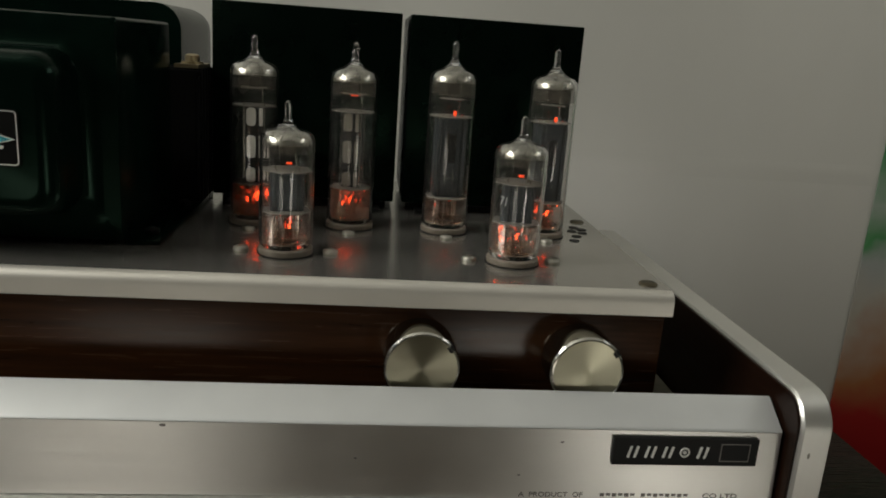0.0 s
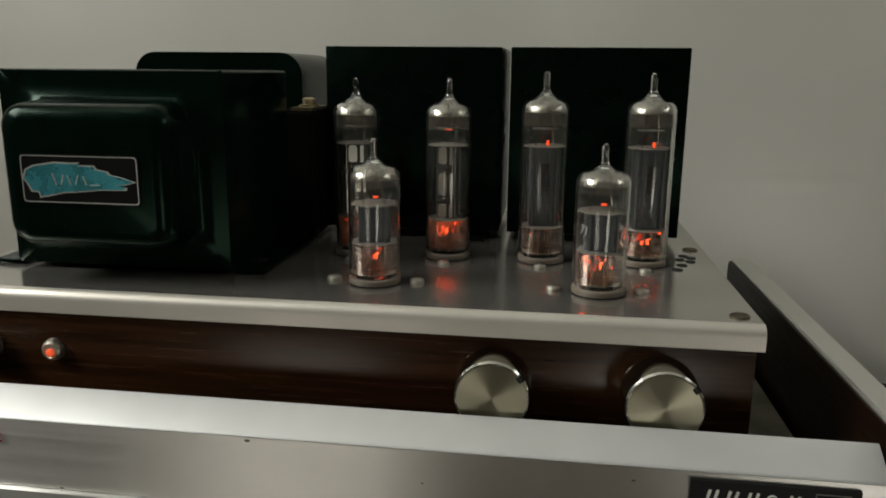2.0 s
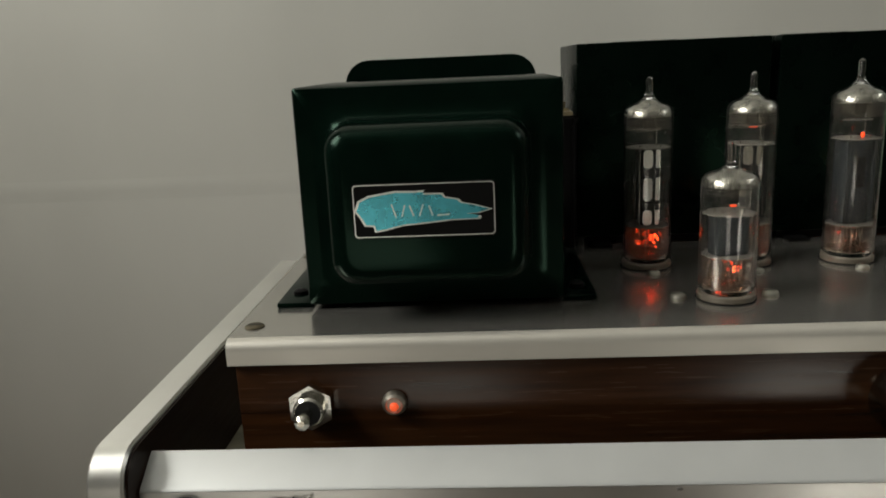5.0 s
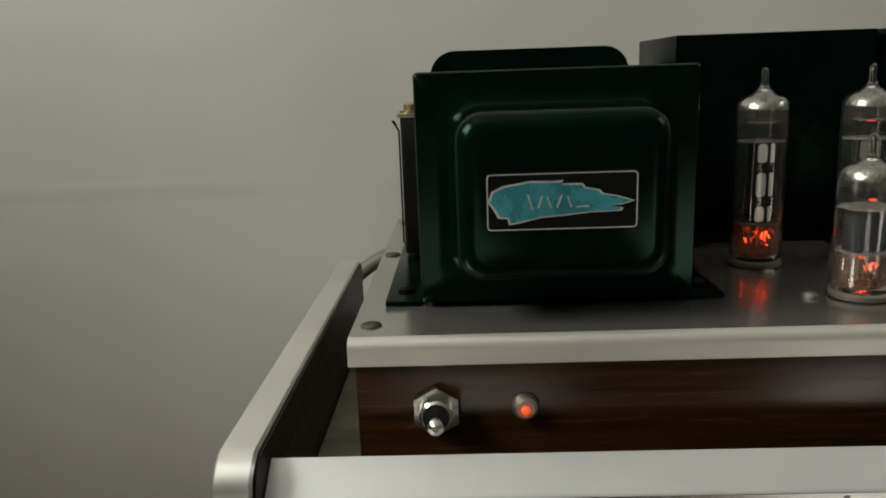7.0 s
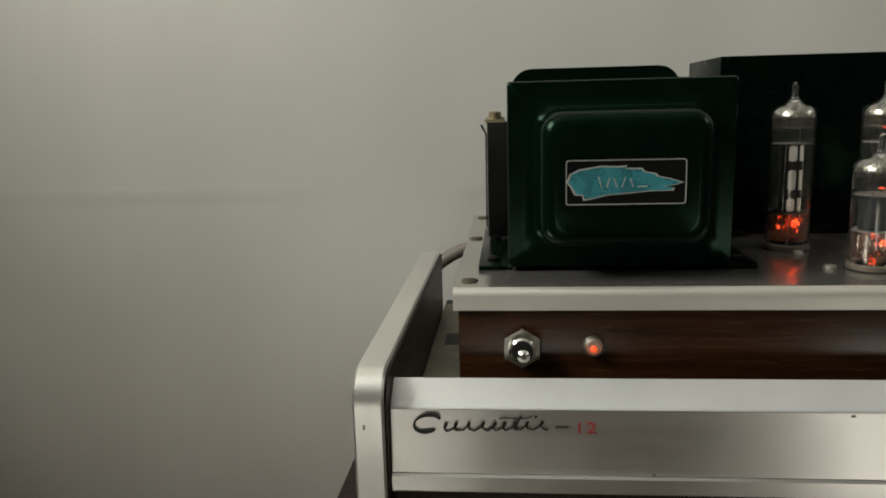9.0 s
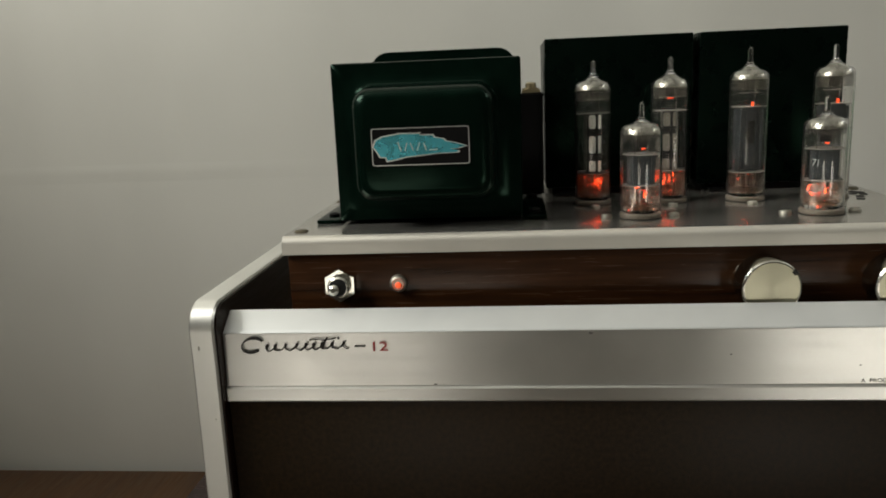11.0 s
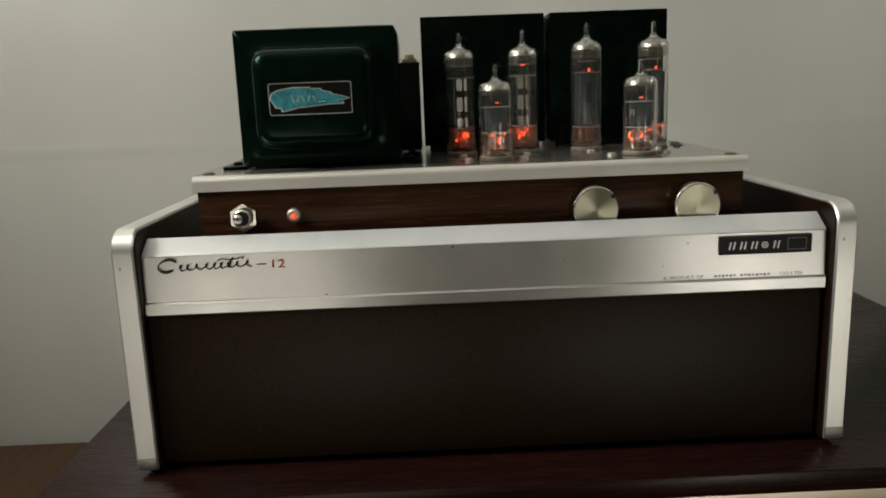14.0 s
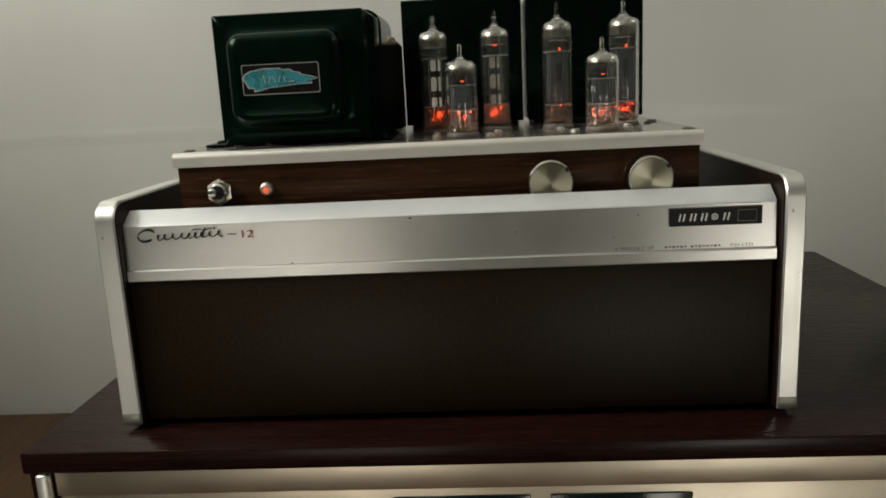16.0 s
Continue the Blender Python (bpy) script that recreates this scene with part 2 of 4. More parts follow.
def box(x0, x1, y0, y1, z0, z1, bevel=0.0, segs=2, bm=None):
    own = bmesh.new()
    bmesh.ops.create_cube(own, size=1.0, matrix=Matrix.LocRotScale(((x0 + x1) / 2, (y0 + y1) / 2, (z0 + z1) / 2), None, (x1 - x0, y1 - y0, z1 - z0)))
    if bevel:
        bmesh.ops.bevel(own, geom=own.edges[:], offset=bevel, segments=segs, profile=0.5, affect="EDGES")
    if bm is None:
        return own
    return join(bm, own)


def join(bm, other):
    me = bpy.data.meshes.new("tmp")
    other.to_mesh(me)
    other.free()
    bm.from_mesh(me)
    bpy.data.meshes.remove(me)
    return bm


def lathe(profile, segs=32, m=None, bm=None, closed=False):
    """Turns (radius, height) pairs round z; m places the result."""
    bm = bm or bmesh.new()
    m = m or Matrix.Identity(4)
    loops = []
    for r, z in profile:
        if r < 1e-7:
            loops.append([bm.verts.new(m @ Vector((0, 0, z)))])
        else:
            loops.append([bm.verts.new(m @ Vector((r * math.cos(2 * math.pi * k / segs), r * math.sin(2 * math.pi * k / segs), z))) for k in range(segs)])
    pairs = list(zip(loops, loops[1:])) + ([(loops[-1], loops[0])] if closed else [])
    for a, b in pairs:
        for k in range(segs):
            j = (k + 1) % segs
            if len(a) == 1 and len(b) > 1:
                bm.faces.new((a[0], b[j], b[k]))
            elif len(b) == 1 and len(a) > 1:
                bm.faces.new((a[k], a[j], b[0]))
            elif len(a) > 1:
                bm.faces.new((a[k], a[j], b[j], b[k]))
    return bm


def prism(outline, depth, m=None, bm=None):
    """Extrudes a closed outline in (x, y) by depth along z, both ends capped."""
    bm = bm or bmesh.new()
    m = m or Matrix.Identity(4)
    lo = [bm.verts.new(m @ Vector((x, y, 0))) for x, y in outline]
    hi = [bm.verts.new(m @ Vector((x, y, depth))) for x, y in outline]
    bm.faces.new(lo[::-1])
    bm.faces.new(hi)
    for k in range(len(lo)):
        j = (k + 1) % len(lo)
        bm.faces.new((lo[k], lo[j], hi[j], hi[k]))
    return bm


def rounded(hw, hh, r, n=6, top=None):
    """Outline of a rounded rectangle round the origin; top is the radius of the two upper corners."""
    pts = []
    for cx, cy, a0, rr in ((1, 1, 0, top if top is not None else r), (-1, 1, 90, top if top is not None else r), (-1, -1, 180, r), (1, -1, 270, r)):
        for k in range(n + 1):
            a = radians(a0 + 90 * k / n)
            pts.append((cx * (hw - rr) + rr * math.cos(a), cy * (hh - rr) + rr * math.sin(a)))
    return pts


def loft(rings, bm=None):
    """Rings of equal count joined in turn; the ends are capped."""
    bm = bm or bmesh.new()
    loops = [[bm.verts.new(p) for p in ring] for ring in rings]
    for a, b in zip(loops, loops[1:]):
        for k in range(len(a)):
            j = (k + 1) % len(a)
            bm.faces.new((a[k], a[j], b[j], b[k]))
    bm.faces.new(loops[0][::-1])
    bm.faces.new(loops[-1])
    bmesh.ops.recalc_face_normals(bm, faces=bm.faces[:])
    return bm


def sweep(points, radius, segs=10, bm=None):
    """A round rod along a run of points."""
    pts = [Vector(p) for p in points]
    rings = []
    for k, p in enumerate(pts):
        d = (pts[min(k + 1, len(pts) - 1)] - pts[max(k - 1, 0)]).normalized()
        side = d.cross(Vector((0.31, 0.17, 0.93))).normalized()
        up = side.cross(d)
        r = radius[k] if isinstance(radius, (list, tuple)) else radius
        rings.append([p + r * (side * math.cos(2 * math.pi * i / segs) + up * math.sin(2 * math.pi * i / segs)) for i in range(segs)])
    own = loft(rings)
    return own if bm is None else join(bm, own)


def facing(x, y, z):
    """A frame whose x runs along the world's x, y up and z towards the viewer."""
    return pose(x, y, z, 90, 0, 0)


def ribbon(points, width, depth, m):
    """A flat stroke of given width along (x, y) points."""
    bm = bmesh.new()
    pts = [Vector((*p, 0)) for p in points]
    left, right = [], []
    for k, p in enumerate(pts):
        d = (pts[min(k + 1, len(pts) - 1)] - pts[max(k - 1, 0)]).normalized()
        w = width[k] if isinstance(width, (list, tuple)) else width
        s = Vector((-d.y, d.x, 0)) * w / 2
        left.append(p + s)
        right.append(p - s)
    for lo, hi in ((0, depth),):
        q = [[bm.verts.new(m @ (a + Vector((0, 0, h)))) for a in row] for row in (left, right) for h in (lo, hi)]
        la, lb, ra, rb = q
        for k in range(len(pts) - 1):
            bm.faces.new((lb[k], rb[k], rb[k + 1], lb[k + 1]))
            bm.faces.new((la[k], la[k + 1], ra[k + 1], ra[k]))
            bm.faces.new((la[k], lb[k], lb[k + 1], la[k + 1]))
            bm.faces.new((ra[k], ra[k + 1], rb[k + 1], rb[k]))
    bmesh.ops.recalc_face_normals(bm, faces=bm.faces[:])
    return bm


def lettering(name, text, size, m, mat, parent, stretch=1.0, label="", align="LEFT"):
    """Built-in-font text turned into a thin mesh."""
    cu = bpy.data.curves.new(name, "FONT")
    cu.body, cu.size, cu.extrude, cu.align_x = text, size, 0.00012, align
    tmp = bpy.data.objects.new("tmp", cu)
    scene.collection.objects.link(tmp)
    me = bpy.data.meshes.new_from_object(tmp.evaluated_get(bpy.context.evaluated_depsgraph_get()))
    bpy.data.objects.remove(tmp)
    bm = bmesh.new()
    bm.from_mesh(me)
    bpy.data.meshes.remove(me)
    bmesh.ops.transform(bm, matrix=m @ Matrix.Diagonal((stretch, 1, 1, 1)), verts=bm.verts[:])
    return part(name, bm, mat, parent, label, smooth=0)


# ---- the room ----
def wall_with_holes(name, axis, at, thick, u0, u1, holes, mat):
    """An unseen wall across x (axis 'x') or y with rectangular lamp openings (u0, u1, z0, z1)."""
    bm = bmesh.new()

    def block(a0, a1, z0, z1):
        if a1 - a0 > 1e-4 and z1 - z0 > 1e-4:
            if axis == "x":
                box(a0, a1, at - thick, at, z0, z1, 0, 1, bm)
            else:
                box(at - thick, at, a0, a1, z0, z1, 0, 1, bm)
    u = u0
    for h0, h1, z0, z1 in sorted(holes):
        block(u, h0, FLOOR, CEIL)
        block(h0, h1, FLOOR, z0)
        block(h0, h1, z1, CEIL)
        u = h1
    block(u, u1, FLOOR, CEIL)
    return tagged(part(name, bm, mat, None, smooth=0), "unseen plain painted plaster wall, opened for the daylight lamps", "wall", kind="structure")


# North wall: two glossy boards with a shallow rounded joint between them
JOINT = 0.167
bm = box(WEST, EAST, NORTH, NORTH + 0.10, JOINT, CEIL, 0)
prism([(0.0004, -0.010), (0.0001, -0.004), (-0.0002, 0.001), (-0.0003, 0.0045), (-0.0002, 0.008), (0.0001, 0.013), (0.0004, 0.019)], EAST - WEST, Matrix(((0, 0, 1, WEST), (1, 0, 0, NORTH), (0, 1, 0, JOINT - 0.003), (0, 0, 0, 1))), bm)
box(WEST, EAST, NORTH + 0.0003, NORTH + 0.10, FLOOR, JOINT - 0.0002, 0, 1, bm)
tagged(part("wall_north", bm, WALL, None, smooth=20), "glossy off-white painted wall with a faint horizontal joint", "wall", kind="structure")
# unseen walls close the room; south gap and west distance shape the light
wall_with_holes("wall_south", "x", SOUTH, 0.12, WEST - 0.1, EAST + 0.1, FILL_SOUTH, ROOM)
wall_with_holes("wall_west", "y", WEST, 0.12, SOUTH, NORTH + 0.1, [WIN_WEST], ROOM)
wall_with_holes("wall_east", "y", EAST + 0.12, 0.12, SOUTH, NORTH + 0.1, [FILL_EAST], ROOM)
tagged(part("floor", box(WEST - 0.1, EAST + 0.1, SOUTH - 0.1, NORTH + 0.1, FLOOR - 0.05, FLOOR), FLOORWOOD, None, smooth=0), "brown wooden room floor", "floor", kind="structure")
tagged(part("ceiling", box(WEST - 0.1, EAST + 0.1, SOUTH - 0.1, NORTH + 0.1, CEIL, CEIL + 0.05), CEILING, None, smooth=0), "plain off-white ceiling", "ceiling", kind="structure")

# ---- table ----
TABLE = -0.18
table = thing("table", (0.1, 0.15, FLOOR), "orange-brown wooden side table against the wall", "table")
part("tabletop", box(-0.85, 1.05, -0.14, 0.440, TABLE - 0.03, TABLE, 0.002), TABLEWOOD, table)
for lx in (-0.80, 0.98):
    for ly in (-0.10, 0.39):
        part("leg", box(lx - 0.025, lx + 0.025, ly - 0.025, ly + 0.025, FLOOR, TABLE - 0.03, 0.002), TABLEWOOD, table)

# ---- wood-topped receiver under the amplifier ----
RX0, RX1, RY0, RY1 = -0.2605, 0.400, -0.036, 0.425
receiver = thing("stereo_receiver", (0.017, 0.2, TABLE), "wide stereo receiver with reddish wooden top and champagne front", "receiver")
part("top_board", box(RX0, RX1, RY0, RY1, -0.0135, 0.0, 0.0012), TOPWOOD, receiver, "reddish-brown veneered top board")
part("side_board", box(RX0 + 0.0002, RX0 + 0.016, RY0 + 0.006, RY1, TABLE + 0.012, -0.0137, 0.001), TOPWOOD, receiver)
part("side_board", box(RX1 - 0.016, RX1 - 0.0002, RY0 + 0.006, RY1, TABLE + 0.012, -0.0137, 0.001), TOPWOOD, receiver)
part("body", box(RX0 + 0.0165, RX1 - 0.0165, RY0 + 0.02, RY1 - 0.004, TABLE + 0.012, -0.0137, 0.001), BLACK, receiver)
fp = part("front_panel", box(RX0 + 0.0165, RX1 - 0.0165, RY0 + 0.008, RY0 + 0.0198, -0.160, -0.0315, 0.0008), CHAMPAGNE, receiver, "champagne brushed front panel")
part("upper_strip", box(RX0 + 0.0165, RX1 - 0.0165, RY0 + 0.005, RY0 + 0.0198, -0.0312, -0.0139, 0.0008), CHAMPAGNE, receiver)
for x in (RX0 + 0.0112, RX1 - 0.0112):
    part("side_rail", box(x - 0.0038, x + 0.0038, RY0 - 0.001, RY0 + 0.0058, -0.165, -0.0142, 0.0018, 3), ALU_RAIL, receiver, "satin aluminium rail")
for x0, x1 in ((-0.0355, 0.0475), (0.0595, 0.1435)):
    part("dial_window", box(x0, x1, RY0 + 0.0065, RY0 + 0.0078, -0.082, -0.0375, 0.0004), WINDOWGLASS, fp, "dark green-black dial window")
for x in (-0.21, 0.35):
    for y in (0.0, 0.37):
        part("foot", lathe([(0, TABLE), (0.014, TABLE), (0.016, TABLE + 0.0118), (0, TABLE + 0.0118)], 20, pose(x, y, 0)), BLACK, receiver)

# ---- reused wooden case with aluminium trim ----
case = thing("amplifier_case", (0.0, 0.13, 0.0), "dark wood amplifier case with brushed aluminium fascia and trim", "case")
BZ, BT, BF, BB = 0.004, 0.1464, -0.0065, 0.250


def side_outline(inset, r):
    """The board seen from the side, (y, z), with rounded upper corners, running down its back end."""
    y0, z1, y1 = BF + inset, BT - inset, BB - inset
    pts = [(y0, BZ), (y0, 0.060), (y0, 0.110)]
    for k in range(9):
        a = radians(180 - 90 * k / 8)
        pts.append((y0 + r + r * math.cos(a), z1 - r + r * math.sin(a)))
    pts += [(0.090, z1), (0.170, z1)]
    for k in range(5):
        a = radians(90 - 90 * k / 4)
        pts.append((y1 - 0.005 + 0.005 * math.cos(a), z1 - 0.005 + 0.005 * math.sin(a)))
    return pts + [(y1, BZ)]


def side_board(inner_x, trim_in, trim_out):
    lo, hi = sorted((inner_x, trim_out * 0.992))
    m = Matrix(((0, 0, 1, lo), (1, 0, 0, 0), (0, 1, 0, 0), (0, 0, 0, 1)))
    board = part("side_board", prism(side_outline(0.0016, 0.0115), hi - lo, m), SIDEWOOD, case, "dark reddish wooden side board")
    # trim: an aluminium channel that follows the front, top and back edges, slightly dented
    random.seed(11)
    x0, x1 = sorted((trim_in, trim_out))
    rings, c = [], 0.0009
    for (ya, za), (yb, zb) in zip(side_outline(0.0, 0.0132), side_outline(0.0042, 0.0092)):
        e = (ya + (yb - ya) * 0.22, za + (zb - za) * 0.22)
        w = random.uniform(-0.00012, 0.00012)
        rings.append([Vector((x0 + c + w, ya, za)), Vector((x1 - c + w, ya, za)), Vector((x1 + w, e[0], e[1])), Vector((x1, yb, zb)), Vector((x0, yb, zb)), Vector((x0 + w, e[0], e[1]))])
    part("edge_trim", loft(rings), ALU_RAIL, board, "satin aluminium edge trim with worn corner")
    mid = (x0 + x1) / 2
    part("toe_cap", box(mid - 0.0056, mid + 0.0056, BF - 0.0004, BF + 0.004, BZ - 0.0002, BZ + 0.0075, 0.0005), STEEL, board, "dull grey worn toe of the trim")
    # knocks in the trim's finish
    for dx, z, r in ((-0.0018, 0.1255, 0.0008), (0.0030, 0.0890, 0.0004)):
        part("trim_dent", lathe([(0, 0.0), (r, 0.0), (r * 0.6, 0.00012), (0, 0.00012)], 9, pose(mid + dx, BF - 0.00002, z, 90, 0, 0) @ Matrix.Diagonal((0.7, 1.5, 1, 1))), STEEL, board, "", 0)
    return board


for inner_x, trim_in, trim_out in ((-0.1957, -0.1967, -0.2090), (0.1980, 0.1990, 0.2106)):
    side_board(inner_x, trim_in, trim_out)
    for y in (0.012, 0.235):
        part("foot", lathe([(0, 0.0), (0.0048, 0.0), (0.0052, 0.004), (0, 0.004)], 16, pose((trim_in + trim_out) / 2, y, 0)), BLACK, case)

PX = 0.1952
# fascia: upright face, bevelled upper edge, and a lower lip
prof = [(0.0, 0.1037), (0.0012, 0.1300), (0.0045, 0.1300), (0.0045, 0.1037)]
fascia = part("fascia", prism(prof, PX + 0.1966, Matrix(((0, 0, 1, -PX), (1, 0, 0, 0), (0, 1, 0, 0), (0, 0, 0, 1)))), ALU, case, "brushed aluminium fascia with bevelled top", 18)
prof = [(0.0012, 0.1302), (0.0015, 0.1307), (0.0022, 0.1312), (0.0128, 0.1383), (0.0138, 0.1386), (0.0142, 0.1376), (0.0045, 0.1302)]
part("bevelled_edge", prism(prof, PX + 0.1966, Matrix(((0, 0, 1, -PX), (1, 0, 0, 0), (0, 1, 0, 0), (0, 0, 0, 1)))), ALU_BEVEL, fascia, "pale bevel along the top, lightened as if lit from above", 30)
prof = [(-0.0012, 0.0960), (-0.0016, 0.0966), (-0.0016, 0.1026), (-0.0008, 0.1035), (0.0044, 0.1035), (0.0044, 0.0960)]
part("lower_strip", prism(prof, PX + 0.1966, Matrix(((0, 0, 1, -PX), (1, 0, 0, 0), (0, 1, 0, 0), (0, 0, 0, 1)))), ALU, case, "narrow aluminium strip", 18)
part("lower_panel", box(-PX, PX, 0.0, 0.008, 0.0045, 0.0960, 0.0006), VINYL, case, "dark brown textured lower front panel")
part("inner_shelf", box(-PX, PX, 0.0085, 0.272, 0.100, 0.1035, 0.0004), SHELF, case, "dull grey metal shelf")
part("shelf_slot", box(-0.1880, -0.1735, 0.165, 0.187, 0.1036, 0.1039), BLACK, case)
part("shelf_slot", box(-0.1945, -0.1800, 0.262, 0.271, 0.1036, 0.1039), BLACK, case)
part("bottom_board", box(-PX, PX, 0.0085, 0.275, 0.0045, 0.0125, 0.0005), SIDEWOOD, case)
part("back_board", box(-PX, PX, 0.266, 0.275, 0.0128, 0.0990, 0.0005), SIDEWOOD, case)

# markings on the fascia
badge = part("badge", box(0.1345, 0.1878, -0.0006, 0.0011, 0.1176, 0.1281, 0.0002), BLACK, fascia, "black badge with white marks", 0)

# ---- amplifier chassis ----
amp = thing("tube_amplifier", (0.0, 0.13, 0.104), "valve amplifier chassis with aluminium top plate and rosewood front", "amplifier")
AX0, AX1, PZ = -0.1715, 0.1625, 0.1715
prof = []
R = 0.0042
for k in range(8):
    a = radians(180 - 90 * k / 7)
    prof.append((0.0305 + R + R * math.cos(a), PZ - R + R * math.sin(a)))
flat = [(0.0348, PZ), (0.246, PZ), (0.246, PZ - 0.0025), (0.0348, PZ - 0.0025)]
prof = [(0.0305, 0.1622), (0.0304, 0.1624)] + prof[:]
for k in range(6):
    a = radians(90 + 90 * k / 5)
    prof.append((0.0305 + R + (R - 0.0022) * math.cos(a), PZ - R + (R - 0.0022) * math.sin(a)))
prof.append((0.0327, 0.1622))
plate = part("top_plate", prism(flat, AX1 - AX0, Matrix(((0, 0, 1, AX0), (1, 0, 0, 0), (0, 1, 0, 0), (0, 0, 0, 1)))), ALU_PLATE, amp, "satin aluminium top plate", 25)
part("front_lip", prism(prof, AX1 - AX0, Matrix(((0, 0, 1, AX0), (1, 0, 0, 0), (0, 1, 0, 0), (0, 0, 0, 1)))), ALU_LIP, plate, "pale folded lip, lightened as if catching top light", 25)
front = part("front_board", box(AX0 + 0.002, AX1 - 0.002, 0.0330, 0.045, 0.1037, PZ - 0.0028, 0.0004), ROSEWOOD, amp, "lacquered rosewood front board")
part("chassis_body", box(AX0 + 0.003, AX1 - 0.003, 0.0452, 0.244, 0.1037, PZ - 0.0026, 0.0005), STEEL, amp)

# ---- controls on the front board ----
def knob(x, z):
    m = pose(x, 0.0329, z, 90, 0, 0)
    k = part("knob", lathe([(0, 0.0), (0.0134, 0.0), (0.0137, 0.0006), (0.0137, 0.0148), (0.0134, 0.0156), (0.0128, 0.0159), (0, 0.0159)], 72, m), KNOB_SIDE, amp, "turned aluminium knob", 25)
    part("face", lathe([(0.0127, 0.01595), (0.0127, 0.0162), (0.006, 0.01616), (0, 0.01615)], 72, m), KNOB, k, "spun pale brass-coloured face", 25)
    part("index_notch", box(-0.0013, 0.0013, 0.0116, 0.01376, 0.0110, 0.01635, 0.0002), BLACK, k).data.transform(m @ pose(0, 0, 0, 0, 0, -52))
    part("rim", lathe([(0.0136, 0.0150), (0.01375, 0.0153), (0.0132, 0.0162), (0.0127, 0.0164), (0.0125, 0.0161), (0.0131, 0.0156)], 72, m, None, True), CHROME, k, "bright chamfered rim")
    return k


knob(0.0672, 0.1442)
knob(0.1276, 0.1442)
hexagon = [(0.0086 * math.cos(radians(60 * k + 30)), 0.0086 * math.sin(radians(60 * k + 30))) for k in range(6)]
switch = part("toggle_switch", lathe([(0, 0.0), (0.0070, 0.0), (0.0070, 0.0008), (0.0056, 0.001), (0.0056, 0.0072), (0.0048, 0.0080), (0.0030, 0.0080), (0.0030, 0.0055), (0, 0.0055)], 32, pose(-0.1425, 0.0329, 0.1460, 90, 0, 0)), CHROME, amp, "nickel toggle switch", 30)
part("nut", prism(hexagon, 0.0030, pose(-0.1425, 0.0321, 0.1460, 90, 0, 0)), CHROME, switch, "worn hexagonal nut", 20)
part("bore", lathe([(0, 0.0), (0.0046, 0.0), (0.0046, 0.0003), (0, 0.0003)], 24, pose(-0.1425, 0.02485, 0.1460, 90, 0, 0)), BLACK, switch)
part("lever", sweep([(-0.1425, 0.0262, 0.1460), (-0.1424, 0.0205, 0.1466), (-0.1422, 0.0160, 0.1474), (-0.1421, 0.0142, 0.1476), (-0.1421, 0.0130, 0.1478)], [0.0016, 0.0020, 0.0026, 0.0026, 0.0012], 16), CHROME, switch, "bright lever tip")
lamp = part("pilot_lamp", lathe([(0, 0.0), (0.0046, 0.0), (0.0046, 0.0012), (0.0040, 0.0028), (0.0030, 0.0034), (0.0026, 0.0030), (0, 0.0030)], 28, pose(-0.1124, 0.0329, 0.1462, 90, 0, 0)), NICKEL, amp, "nickel lamp bezel", 25)
part("lens", lathe([(0.0016, 0.0030), (0.0015, 0.0037), (0.0010, 0.0043), (0, 0.0045)], 20, pose(-0.1124, 0.0329, 0.1456, 90, 0, 0)), LED, lamp, "glowing orange-red lens")


def screw(name, x, y, r, mat, parent, high=0.0014):
    s = part(name, lathe([(0, 0.0), (r, 0.0), (r, high * 0.4), (r * 0.8, high * 0.85), (r * 0.45, high), (0, high)], 20, pose(x, y, PZ)), mat, parent, "", 40)
    part("slot", box(x - r * 0.7, x + r * 0.7, y - r * 0.11, y + r * 0.11, PZ + high * 0.86, PZ + high * 1.04), BLACK, s, smooth=0)
    return s


for x, y in ((-0.1650, 0.046), (-0.1665, 0.152), (-0.1650, 0.232), (0.1556, 0.042), (0.1560, 0.150), (0.1556, 0.232)):
    screw("corner_screw", x, y, 0.0037, OLD_SCREW, plate, 0.0010)

TALL = [(-0.0060, 0.1165), (0.0378, 0.1165), (0.0820, 0.1165), (0.1288, 0.1175)]
SHORT = [(0.0138, 0.0660), (0.1058, 0.0655)]
for k, (x, y) in enumerate(TALL + SHORT):
    sock = part("tube_socket", lathe([(0.0070, 0.0), (0.0106, 0.0), (0.0108, 0.0005), (0.0107, 0.0024), (0.0101, 0.0029), (0.0070, 0.0029)], 36, pose(x, y, PZ), None, True), CERAMIC, plate, "off-white ceramic tube socket")
    part("socket_hole", lathe([(0, 0.0002), (0.0113, 0.0002), (0.0113, 0.0004), (0, 0.0004)], 32, pose(x, y, PZ)), BLACK, sock)
    d = 0.0177 if k >= 4 else 0.0
    if k >= 4:
        screw("socket_screw", x - d, y + 0.001, 0.0031, STEEL, plate, 0.0019)
        screw("socket_screw", x + d, y + 0.002, 0.0031, STEEL, plate, 0.0019)
    else:
        screw("socket_screw", x, y - 0.0150, 0.0028, STEEL, plate, 0.0017)
        screw("socket_screw", x, y + 0.0150, 0.0028, STEEL, plate, 0.0017)
for x, y in ((0.1475, 0.128), (0.1505, 0.136), (0.1435, 0.108), (0.1470, 0.117), (0.1520, 0.125), (0.1535, 0.1325)):
    part("vent_hole", lathe([(0, 0.0001), (0.0024, 0.0001), (0.0024, 0.0003), (0, 0.0003)], 16, pose(x, y, PZ)), BLACK, plate)


